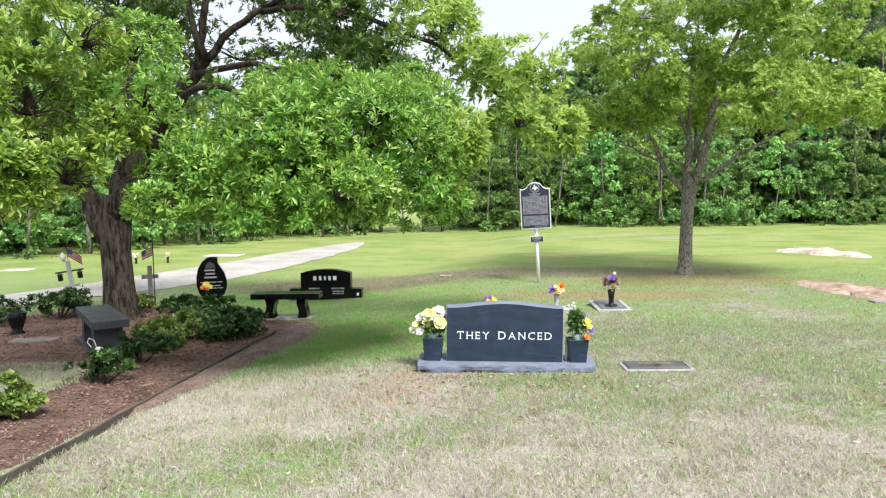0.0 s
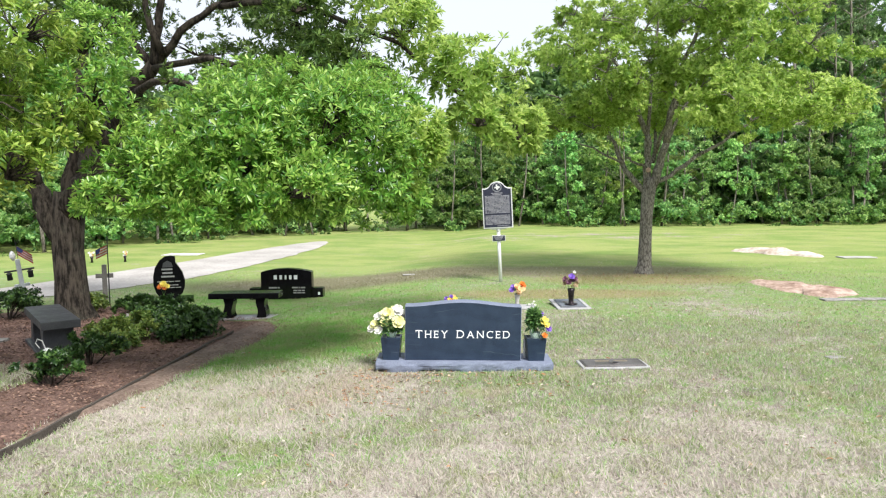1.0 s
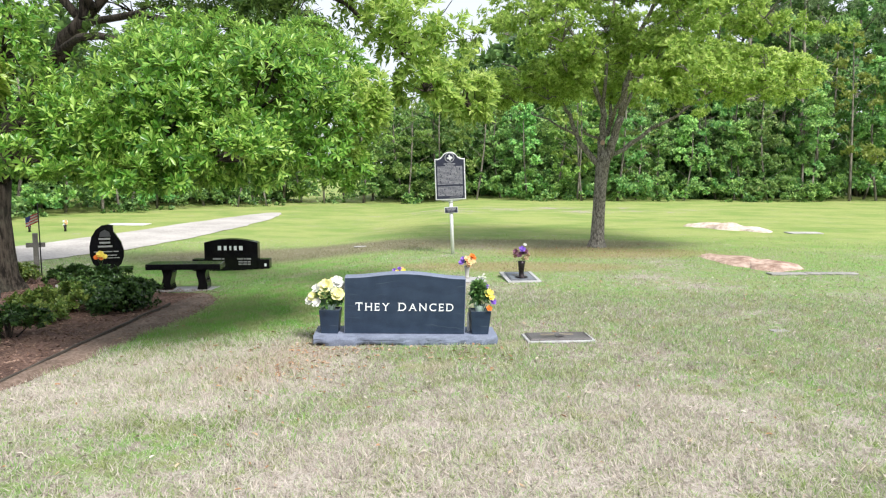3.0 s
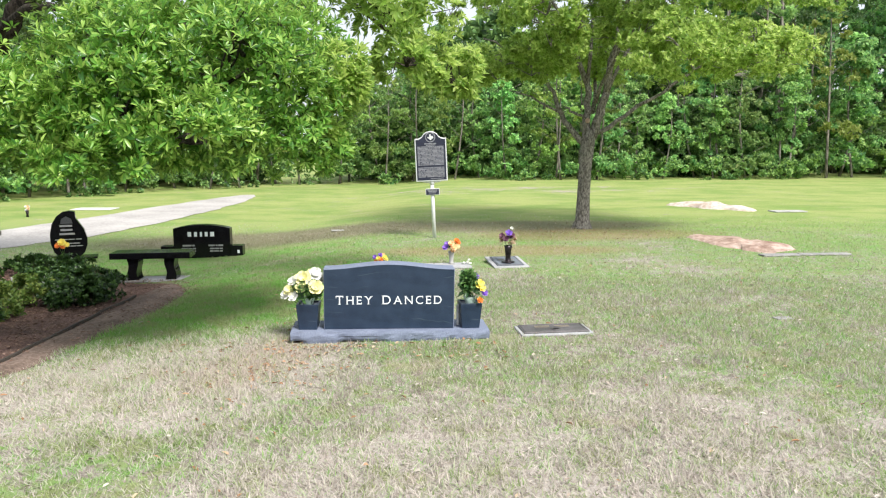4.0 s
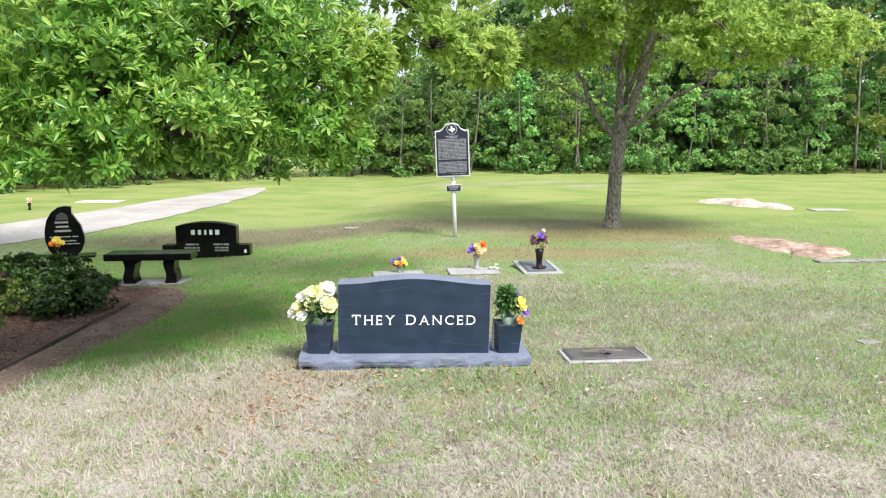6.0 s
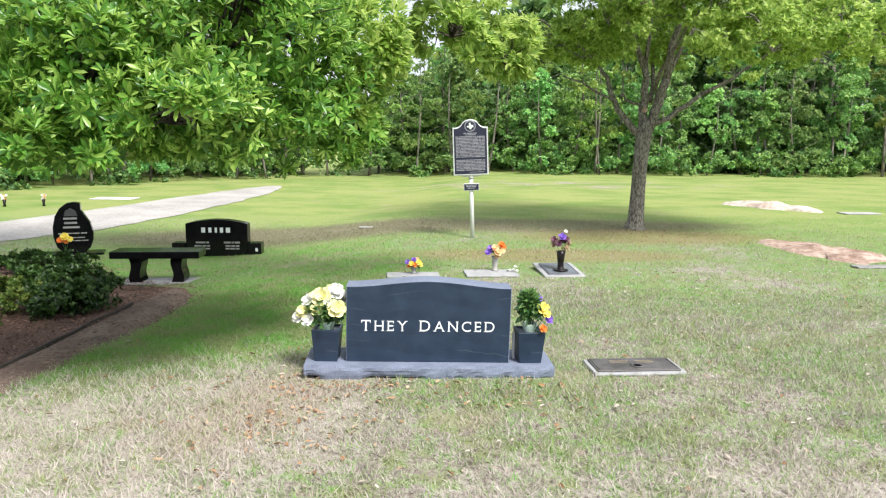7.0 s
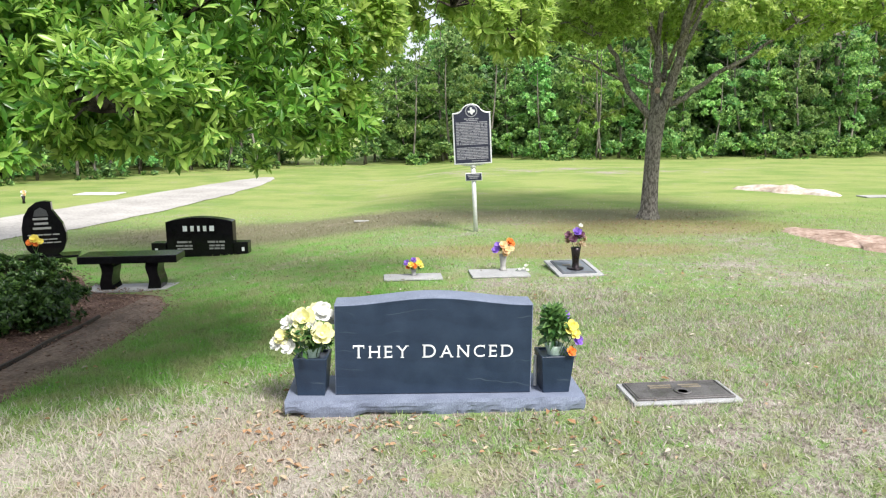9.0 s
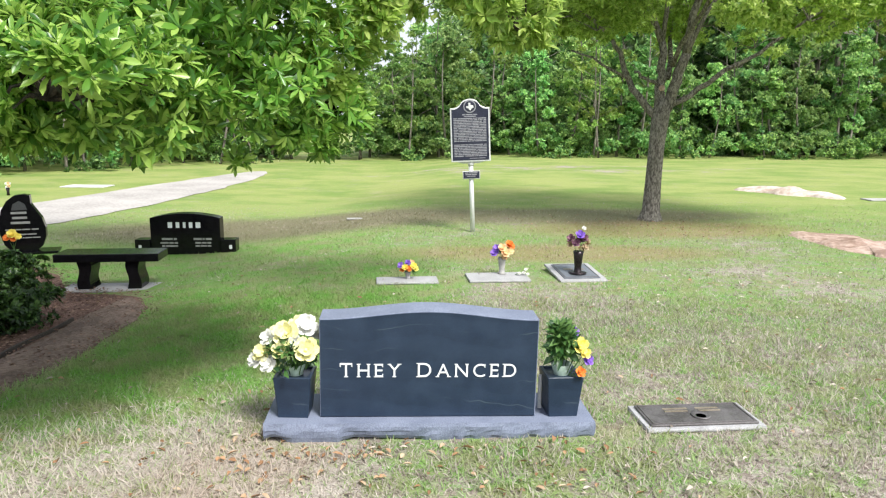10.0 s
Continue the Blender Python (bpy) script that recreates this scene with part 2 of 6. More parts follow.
SHRUB_LEAF_PALE = leaf_material("shrub leaves yellow green", (0.06, 0.13, 0.022), (0.14, 0.23, 0.045), (0.28, 0.34, 0.08), 0.45, 0.25, 2.5)
STEM_LEAF = leaf_material("silk leaves", (0.02, 0.07, 0.02), (0.05, 0.14, 0.035), (0.14, 0.26, 0.07), 0.4, 0.2, 9.0)
OAK_BARK = bark("oak bark", (0.012, 0.010, 0.008), (0.085, 0.07, 0.056), 16.0, 0.22, (0.13, 0.13, 0.10))
GREY_BARK = bark("grey oak bark", (0.10, 0.09, 0.078), (0.36, 0.335, 0.30), 34.0, 0.45)
WOOD_BARK = bark("woodland bark", (0.07, 0.062, 0.052), (0.30, 0.275, 0.235), 8.0)
MONUMENT = granite("blue grey polished granite", (0.013, 0.023, 0.044), (0.029, 0.049, 0.085), 0.36, (0.10, 0.13, 0.155))
MONUMENT_CUT = granite("blue grey sawn granite", (0.14, 0.165, 0.235), (0.255, 0.29, 0.385), 0.75, None, 160.0, 0.4)
BLACK = granite("black polished granite", (0.004, 0.004, 0.005), (0.010, 0.010, 0.012), 0.12)
BLACK.node_tree.nodes["Principled BSDF"].inputs["Specular IOR Level"].default_value = 0.22
PLATE_BLUE = granite("blue grey cast plate", (0.10, 0.115, 0.14), (0.20, 0.22, 0.25), 0.45, None, 150.0, 0.2)
DULL_STRIP = surface("dull grey concrete strip", (0.20, 0.195, 0.19), (0.34, 0.33, 0.32), 0.9, 0.0, 60, 4, 0.6, 0.005)
GREY_GRANITE = granite("grey sawn granite", (0.29, 0.29, 0.30), (0.47, 0.47, 0.48), 0.8, None, 120.0, 0.4)
BENCH_GREY = granite("dark grey bench granite", (0.035, 0.037, 0.042), (0.09, 0.092, 0.097), 0.5, None, 200.0, 0.2)
BRONZE = surface("weathered bronze", (0.115, 0.105, 0.105), (0.20, 0.19, 0.19), 0.5, 0.6, 90, 9)
BRONZE_LIGHT = surface("rubbed bronze", (0.30, 0.25, 0.19), (0.44, 0.38, 0.30), 0.42, 0.6, 90, 9)
BRONZE_DARK = surface("dark bronze", (0.018, 0.014, 0.017), (0.05, 0.04, 0.045), 0.35, 0.7, 60, 10)
LETTER = surface("pale frosted lettering", (0.70, 0.73, 0.76), (0.82, 0.84, 0.86), 0.8, 0.0, 300, 20, 0.1)
ENGRAVED = surface("frosted engraving", (0.24, 0.24, 0.24), (0.38, 0.38, 0.38), 0.85, 0.0, 300, 20, 0.1)
ALUMINIUM = surface("weathered aluminium", (0.60, 0.61, 0.63), (0.76, 0.77, 0.78), 0.42, 0.25, 50, 5)
SIGN_BLACK = surface("dark navy sign enamel", (0.010, 0.012, 0.028), (0.022, 0.026, 0.055), 0.45, 0.0, 60, 6)
SIGN_TEXT = surface("silver sign lettering", (0.22, 0.22, 0.26), (0.36, 0.36, 0.40), 0.45, 0.3, 200, 20)
PALE_SLAB = surface("bleached concrete slab", (0.50, 0.49, 0.47), (0.68, 0.67, 0.64), 0.85, 0.0, 60, 4, 0.4, 0.004)
CONCRETE = surface("grey concrete", (0.30, 0.295, 0.285), (0.46, 0.45, 0.43), 0.85, 0.0, 90, 6, 0.5, 0.004)
DARK_STONE = surface("weathered grey stone", (0.13, 0.12, 0.11), (0.25, 0.24, 0.22), 0.85, 0.0, 70, 6, 0.5, 0.004)
GALVANISED = surface("galvanised metal", (0.38, 0.41, 0.44), (0.55, 0.58, 0.60), 0.45, 0.6, 60, 8)
BLACK_PLASTIC = surface("black plastic", (0.012, 0.012, 0.012), (0.03, 0.03, 0.03), 0.5, 0.0, 60, 8)
WHITE_PAINT = surface("white paint", (0.68, 0.68, 0.66), (0.82, 0.82, 0.80), 0.6, 0.0, 60, 8)
MULCH = surface("dark brown mulch bed", (0.08, 0.048, 0.040), (0.26, 0.165, 0.135), 0.95, 0.0, 45, 2.2, 1.0, 0.03, 0.2)
MULCH_CHIP = leaf_material("bark chips", (0.12, 0.072, 0.053), (0.22, 0.125, 0.088), (0.31, 0.205, 0.155), 0.85, 0.02, 3.0)
FALLEN = leaf_material("fallen oak leaves", (0.22, 0.12, 0.06), (0.38, 0.205, 0.10), (0.50, 0.39, 0.27), 0.7, 0.08, 9.0)
DRY_BITS = leaf_material("bleached leaf scraps", (0.30, 0.24, 0.19), (0.42, 0.36, 0.30), (0.55, 0.50, 0.44), 0.8, 0.05, 6.0)
GRAVEL = surface("pale caliche gravel", (0.32, 0.30, 0.28), (0.48, 0.455, 0.43), 0.95, 0.0, 16, 0.9, 0.8, 0.02, 0.2)
RED_SOIL = surface("bare reddish soil", (0.25, 0.16, 0.12), (0.54, 0.41, 0.35), 0.95, 0.0, 7, 2.2, 1.0, 0.06, 0.2)
SAND = surface("pale sandy soil", (0.38, 0.29, 0.225), (0.66, 0.59, 0.53), 0.95, 0.0, 6, 1.6, 1.0, 0.04, 0.2)
BARE_SOIL = surface("bare trodden soil", (0.11, 0.078, 0.062), (0.27, 0.20, 0.165), 0.95, 0.0, 30, 3, 0.9, 0.02, 0.2)
EDGING = surface("dark weathered edging strip", (0.035, 0.028, 0.024), (0.09, 0.075, 0.062), 0.85, 0.0, 60, 5)
FOAM = surface("pale green frosted cup", (0.45, 0.60, 0.50), (0.60, 0.74, 0.64), 0.35, 0.0, 40, 6)
PETAL_WHITE = surface("white silk petals", (0.66, 0.66, 0.60), (0.80, 0.80, 0.77), 0.75, 0.0, 60, 12, 0.2)
PETAL_CREAM = surface("pale yellow silk petals", (0.74, 0.70, 0.27), (0.82, 0.80, 0.50), 0.75, 0.0, 60, 12, 0.2)
PETAL_YELLOW = surface("yellow silk petals", (0.84, 0.68, 0.08), (0.88, 0.80, 0.26), 0.75, 0.0, 60, 12, 0.2)
PETAL_ORANGE = surface("orange silk petals", (0.72, 0.15, 0.025), (0.82, 0.32, 0.06), 0.75, 0.0, 60, 12, 0.2)
PETAL_PURPLE = surface("violet silk petals", (0.19, 0.08, 0.48), (0.36, 0.22, 0.68), 0.75, 0.0, 60, 12, 0.2)
PETAL_PEACH = surface("peach silk petals", (0.82, 0.50, 0.26), (0.88, 0.68, 0.42), 0.75, 0.0, 60, 12, 0.2)
PETAL_PLUM = surface("faded plum petals", (0.13, 0.05, 0.10), (0.28, 0.14, 0.20), 0.8, 0.0, 60, 12, 0.2)
PETAL_DRY = surface("dry buff petals", (0.42, 0.32, 0.20), (0.60, 0.50, 0.36), 0.85, 0.0, 60, 12, 0.2)
FLAG_RED = surface("red flag cloth", (0.34, 0.035, 0.04), (0.45, 0.07, 0.07), 0.85, 0.0, 200, 12, 0.2)
FLAG_WHITE = surface("white flag cloth", (0.40, 0.38, 0.36), (0.52, 0.50, 0.47), 0.85, 0.0, 200, 12, 0.2)
FLAG_BLUE = surface("blue flag cloth", (0.025, 0.035, 0.13), (0.045, 0.06, 0.20), 0.85, 0.0, 200, 12, 0.2)


# ---- building helpers ----
def mesh_object(name, mesh, material, parent=None, label=""):
    mesh.materials.append(material)
    ob = new(name, mesh)
    if parent is not None:
        ob.parent = parent
    if label:
        ob["label"] = label
    return ob


def part(name, bm, material, parent=None, label="", smooth=False):
    bmesh.ops.recalc_face_normals(bm, faces=bm.faces)
    for f in bm.faces:
        f.smooth = smooth
    me = bpy.data.meshes.new(name)
    bm.to_mesh(me)
    bm.free()
    return mesh_object(name, me, material, parent, label)


def thing(name, x, y, z=0.0, rz=0.0, label="", category="", group="", kind="", rx=0.0, ry=0.0):
    ob = new(name)
    ob.empty_display_size = 0.1
    ob.matrix_basis = pose(x, y, z, rx, ry, rz)
    return tagged(ob, label, category, group, kind)


def box(sx, sy, sz, at=(0, 0, 0), bevel=0.0, bm=None, taper=1.0):
    """A box standing on at (the middle of its underside); taper scales its top."""
    bm = bm or bmesh.new()
    vs = bmesh.ops.create_cube(bm, size=1.0)["verts"]
    for v in vs:
        k = taper if v.co.z > 0 else 1.0
        v.co = Vector((v.co.x * sx * k + at[0], v.co.y * sy * k + at[1], (v.co.z + 0.5) * sz + at[2]))
    if bevel:
        es = list({e for v in vs for e in v.link_edges})
        bmesh.ops.bevel(bm, geom=es, offset=bevel, segments=2, affect="EDGES", profile=0.5)
    return bm


def prism(outline, depth, bevel=0.0, bm=None, y0=0.0):
    """An outline in x and z, given depth along y."""
    bm = bm or bmesh.new()
    f = bm.faces.new([bm.verts.new((x, y0 - depth / 2, z)) for x, z in outline])
    g = bmesh.ops.extrude_face_region(bm, geom=[f])["geom"]
    vs = [v for v in g if isinstance(v, bmesh.types.BMVert)]
    bmesh.ops.translate(bm, verts=vs, vec=(0, depth, 0))
    if bevel:
        es = [e for e in bm.edges if abs(e.verts[0].co.y - e.verts[1].co.y) < 1e-6]
        bmesh.ops.bevel(bm, geom=es, offset=bevel, segments=2, affect="EDGES", profile=0.5)
    return bm


def lathe(profile, seg=20, at=(0, 0, 0), bm=None):
    bm = bm or bmesh.new()
    rings = []
    for r, z in profile:
        rings.append([bm.verts.new((at[0] + r * math.cos(2 * math.pi * i / seg), at[1] + r * math.sin(2 * math.pi * i / seg), at[2] + z)) for i in range(seg)])
    for a, b in zip(rings, rings[1:]):
        for i in range(seg):
            bm.faces.new((a[i], a[(i + 1) % seg], b[(i + 1) % seg], b[i]))
    bm.faces.new(rings[0][::-1])
    bm.faces.new(rings[-1])
    return bm


def tube(points, radii, seg=8, bm=None):
    bm = bm or bmesh.new()
    pts = [Vector(p) for p in points]
    rings = []
    side = Vector((1, 0, 0))
    for i, p in enumerate(pts):
        d = (pts[min(i + 1, len(pts) - 1)] - pts[max(i - 1, 0)]).normalized()
        u = side - d * side.dot(d)
        if u.length < 0.05:
            u = Vector((0, 1, 0)) - d * d.y
        u.normalize()
        side = u
        w = d.cross(u)
        rings.append([bm.verts.new(p + (u * math.cos(2 * math.pi * k / seg) + w * math.sin(2 * math.pi * k / seg)) * radii[i]) for k in range(seg)])
    for a, b in zip(rings, rings[1:]):
        for k in range(seg):
            bm.faces.new((a[k], a[(k + 1) % seg], b[(k + 1) % seg], b[k]))
    bm.faces.new(rings[0][::-1])
    bm.faces.new(rings[-1])
    return bm


def limb_points(a, b, sag, n, rng, wander):
    """A bending limb from a to b; sag lifts (or drops) its middle."""
    a, b = Vector(a), Vector(b)
    out = []
    for i in range(n + 1):
        k = i / n
        p = a.lerp(b, k)
        p.z += sag * math.sin(math.pi * k)
        if 0 < i < n:
            p += Vector(rng.uniform(-wander, wander, 3))
        out.append(p)
    return out


def mesh_np(name, verts, faces):
    """A mesh from arrays: verts (n, 3), faces (m, 3 or 4)."""
    me = bpy.data.meshes.new(name)
    k = faces.shape[1]
    me.vertices.add(len(verts))
    me.vertices.foreach_set("co", np.ascontiguousarray(verts, dtype=np.float32).ravel())
    me.loops.add(faces.size)
    me.loops.foreach_set("vertex_index", np.ascontiguousarray(faces, dtype=np.int32).ravel())
    me.polygons.add(len(faces))
    me.polygons.foreach_set("loop_start", np.arange(0, faces.size, k, dtype=np.int32))
    me.polygons.foreach_set("use_smooth", np.ones(len(faces), dtype=bool))
    me.update(calc_edges=True)
    return me


def unit(v):
    return v / np.maximum(np.linalg.norm(v, axis=1, keepdims=True), 1e-9)


def leaf_arrays(base, along, up, length, width, fold=0.18, droop=0.15):
    """Leaves, four triangles each: folded on the midrib, tip drooping. base, along, up: (n, 3); length, width: (n,)."""
    along = unit(along)
    side = unit(np.cross(along, up))
    nor = np.cross(side, along)
    L, W = length[:, None], width[:, None]
    mid = base + along * L * 0.52 - nor * L * 0.03
    left = base + along * L * 0.55 + side * W * 0.5 + nor * W * fold
    right = base + along * L * 0.55 - side * W * 0.5 + nor * W * fold
    tip = base + along * L - nor * L * droop
    v = np.stack([base, left, mid, right, tip], 1).reshape(-1, 3)
    o = (np.arange(len(base)) * 5)[:, None, None]
    f = (np.array([[0, 2, 1], [0, 3, 2], [2, 4, 1], [3, 4, 2]])[None] + o).reshape(-1, 3)
    return v, f


def fine_leaf_arrays(base, along, up, length, width, fold=0.16, droop=0.16):
    """Near leaves, six triangles each: broadest past the middle, folded on the midrib, bending down to a blunt tip."""
    along = unit(along)
    side = unit(np.cross(along, up))
    nor = np.cross(side, along)
    L, W = length[:, None], width[:, None]

    def at(u, s, lift):
        return base + along * L * u + side * W * s + nor * (W * lift - L * droop * u * u)

    v = np.stack([base, at(0.36, 0.36, fold), at(0.74, 0.46, fold), at(1.0, 0.04, 0.0), at(0.74, -0.46, fold), at(0.36, -0.36, fold), at(0.56, 0, 0)], 1).reshape(-1, 3)
    o = (np.arange(len(base)) * 7)[:, None, None]
    f = np.array([[0, 6, 1], [1, 6, 2], [2, 6, 3], [3, 6, 4], [4, 6, 5], [5, 6, 0]])
    return v, (f[None] + o).reshape(-1, 3)


def card_arrays(base, along, up, length, width):
    """Far leaves, two triangles each."""
    along = unit(along)
    side = unit(np.cross(along, up))
    nor = np.cross(side, along)
    L, W = length[:, None], width[:, None]
    left = base + along * L * 0.5 + side * W * 0.5 + nor * W * 0.15
    right = base + along * L * 0.5 - side * W * 0.5 + nor * W * 0.15
    v = np.stack([base, right, base + along * L - nor * L * 0.15, left], 1).reshape(-1, 3)
    o = (np.arange(len(base)) * 4)[:, None, None]
    return v, (np.array([[0, 1, 2], [0, 2, 3]])[None] + o).reshape(-1, 3)


def rosettes(rng, centres, axes, count, length, slim=0.32, spread=(0.5, 1.25), far=False, fine=False):
    """Whorls of leaves at the twigs' ends."""
    n = len(centres)
    c, ax = np.repeat(centres, count, 0), np.repeat(unit(axes), count, 0)
    ref = np.where(np.abs(ax[:, 2:3]) > 0.9, np.array([[1.0, 0, 0]]), np.array([[0, 0, 1.0]]))
    u = unit(np.cross(ax, ref))
    w = np.cross(ax, u)
    phi = np.tile(np.arange(count) * 2.4, n) + np.repeat(rng.uniform(0, 6.28, n), count) + rng.normal(0, 0.3, n * count)
    tilt = rng.uniform(spread[0], spread[1], n * count)
    d = ax * np.cos(tilt)[:, None] + (u * np.cos(phi)[:, None] + w * np.sin(phi)[:, None]) * np.sin(tilt)[:, None]
    ln = length * rng.uniform(0.65, 1.2, n * count) * np.repeat(rng.uniform(0.8, 1.15, n), count)
    if fine:
        return fine_leaf_arrays(c + d * length * 0.1, d, ax + 0.2 * d, ln, ln * slim * rng.uniform(0.8, 1.2, n * count))
    if far:
        return card_arrays(c + d * length * 0.1, d, ax + 0.2 * d, ln, ln * slim * rng.uniform(0.8, 1.2, n * count))
    return leaf_arrays(c + d * length * 0.1, d, ax + 0.2 * d, ln, ln * slim * rng.uniform(0.8, 1.2, n * count))


def clump_points(rng, c, r, n, shell=0.45, low=-0.75):
    """Points in the outer part of an uneven ellipsoid, with the ways that twigs there point."""
    hubs = unit(rng.normal(size=(max(5, n // 13), 3)))
    depth = rng.uniform(0, 1, len(hubs)) ** 1.3
    pick = rng.integers(0, len(hubs), int(n * 1.6) + 8)
    d = unit(hubs[pick] + rng.normal(0, 0.2, (len(pick), 3)))
    ok = d[:, 2] > low
    d, pick = d[ok][:n], pick[ok][:n]
    k = 1.0 - shell * np.clip(depth[pick] + rng.normal(0, 0.12, len(d)), 0, 1)
    wob = 1 + 0.16 * np.sin(d[:, 0] * 5 + c[0] * 7) * np.cos(d[:, 1] * 4 + c[1] * 5)
    p = np.array(c) + d * np.array(r) * (k * wob)[:, None]
    return p, unit(d * 0.8 + np.array([[0, 0, 0.45]]) + rng.normal(0, 0.3, d.shape))


def gather(items):
    v, f, o = [], [], 0
    for a, b in items:
        v.append(a)
        f.append(b + o)
        o += len(a)
    return np.concatenate(v), np.concatenate(f)


def soft_blob(outline, height, rings=5, rough=0.02, seed=1):
    """A low mound or bed over a closed outline (x, y), falling to the ground at its rim."""
    bm = bmesh.new()
    cx = sum(p[0] for p in outline) / len(outline)
    cy = sum(p[1] for p in outline) / len(outline)
    prev = None
    for r in range(rings + 1):
        k = 1 - r / (rings + 0.6)
        ring = []
        for x, y in outline:
            px, py = cx + (x - cx) * k, cy + (y - cy) * k
            h = height * (1 - (1 - min(1.0, r / rings * 1.4)) ** 2) if r else -0.01
            h += rough * abs(noise.noise((px * 2.3 + seed, py * 2.3, seed))) if r else 0
            ring.append(bm.verts.new((px, py, h)))
        if prev:
            for i in range(len(ring)):
                j = (i + 1) % len(ring)
                bm.faces.new((prev[i], prev[j], ring[j], ring[i]))
        prev = ring
    bm.faces.new(prev)
    return bm


def smooth_loop(points, steps=8, wobble=0.0, seed=0):
    """A closed Catmull-Rom loop through the given corners."""
    out, n = [], len(points)
    for i in range(n):
        p = [Vector((*points[(i + k - 1) % n], 0)) for k in range(4)]
        for s in range(steps):
            t = s / steps
            q = 0.5 * (2 * p[1] + (p[2] - p[0]) * t + (2 * p[0] - 5 * p[1] + 4 * p[2] - p[3]) * t * t + (3 * p[1] - p[0] - 3 * p[2] + p[3]) * t ** 3)
            if wobble:
                q += wobble * Vector((noise.noise((q.x * 2, q.y * 2, seed)), noise.noise((q.x * 2, q.y * 2, seed + 9)), 0))
            out.append((q.x, q.y))
    return out


def inside(px, py, poly):
    """Which of the points lie in the polygon."""
    res = np.zeros(len(px), bool)
    n = len(poly)
    for i in range(n):
        (x1, y1), (x2, y2) = poly[i], poly[(i + 1) % n]
        hit = ((y1 > py) != (y2 > py)) & (px < (x2 - x1) * (py - y1) / (y2 - y1 + 1e-12) + x1)
        res ^= hit
    return res


# ---- ground, road, beds ----
def ease(u):
    u = np.clip(u, 0.0, 1.0)
    return u * u * (3 - 2 * u)


def ground_z(x, y):
    """The lawn is level but for a shallow fall towards the bed and the lane."""
    return -0.26 * ease((-np.asarray(x) - 2.0) / 3.5) * ease((np.asarray(y) - 3.0) / 7.0)


def lift(bm):
    """Lays a mesh drawn on level ground onto the lawn's fall."""
    for v in bm.verts:
        v.co.z += float(ground_z(v.co.x, v.co.y))
    return bm


def ground_sheet():
    xs = np.concatenate([[-600, -250, -120, -70, -45], np.arange(-30, 20.1, 0.5), [30, 45, 70, 120, 250, 600]])
    ys = np.concatenate([[-600, -250, -120, -60, -30, -15, -5], np.arange(0, 30.1, 0.5), [36, 45, 60, 100, 250, 600]])
    X, Y = np.meshgrid(xs, ys)
    far = ease((np.hypot(X, Y) - 60) / 60)
    v = np.stack([X, Y, ground_z(X, Y) * (1 - far)], 2).reshape(-1, 3)
    k = np.arange((len(ys) - 1) * len(xs)).reshape(len(ys) - 1, len(xs))[:, :-1].ravel()
    f = np.stack([k, k + 1, k + len(xs) + 1, k + len(xs)], 1)
    ob = mesh_object("ground", mesh_np("ground", v, f), GROUND)
    return tagged(ob, "patchy spring lawn of straw and fresh green grass", "lawn", kind="structure")


ground_sheet()

BED = smooth_loop([(-3.72, 1.6), (-3.75, 3.61), (-3.88, 5.64), (-3.79, 7.12), (-3.72, 8.5), (-4.25, 10.31), (-5.62, 10.93), (-6.42, 11.79), (-8.02, 12.13),
                   (-10.08, 10.76), (-10.73, 8.05), (-8.95, 4.47), (-6.5, 1.8)], 8, 0.07, 3)
bed = tagged(part("garden_bed", lift(soft_blob(BED, 0.04, 14, 0.02, 2)), MULCH), "brown bark mulch bed round the oak and memorials", "garden bed", kind="structure")

ROAD = smooth_loop([(-16.0, 1.5), (-13.35, 7.23), (-11.39, 11.29), (-9.98, 13.71), (-9.11, 16.76), (-9.0, 21.17), (-9.35, 26.31), (-10.1, 29.6), (-10.85, 29.6),
                    (-11.51, 24.6), (-11.68, 20.94), (-12.1, 16.89), (-12.93, 12.51), (-15.32, 7.23), (-18.5, 1.5)], 8, 0.2, 5)
def road_sheet():
    """The lane as a strip of cross-rows between its two rims."""
    n = len(ROAD)
    half = n * 7 // 15
    near, far = ROAD[:half + 1], ROAD[half + 1:n - 8 + 1][::-1]
    bm = bmesh.new()
    prev = None
    for i in range(61):
        def at(rim):
            k = i / 60 * (len(rim) - 1)
            j = min(int(k), len(rim) - 2)
            return Vector(rim[j]).lerp(Vector(rim[j + 1]), k - j)
        a, b = at(near), at(far)
        row = []
        for q in range(9):
            p = a.lerp(b, q / 8)
            row.append(bm.verts.new((p.x, p.y, 0.012 + 0.02 * math.sin(math.pi * q / 8) + 0.008 * noise.noise((p.x * 2, p.y * 2, 1)))))
        if prev:
            for q in range(8):
                bm.faces.new((prev[q], prev[q + 1], row[q + 1], row[q]))
        prev = row
    tagged(part("road", lift(bm), GRAVEL, smooth=True), "pale gravel cemetery lane across the lawn", "road", kind="structure")


road_sheet()

MOUND = smooth_loop([(3.7, 14.6), (4.3, 15.1), (4.8, 14.6), (5.25, 13.4), (5.2, 12.8), (4.7, 12.6), (4.2, 13.3)], 12, 0.32, 8)
tagged(part("soil_mound", soft_blob(MOUND, 0.03, 9, 0.09, 4), RED_SOIL, smooth=True), "low patch of bare reddish soil in the lawn", "soil", kind="structure")
SAND_MOUND = smooth_loop([(5.3, 22.5), (6.2, 23.0), (7.0, 22.0), (7.5, 21.0), (7.2, 20.3), (6.8, 20.7), (6.0, 21.4)], 10, 0.18, 11)
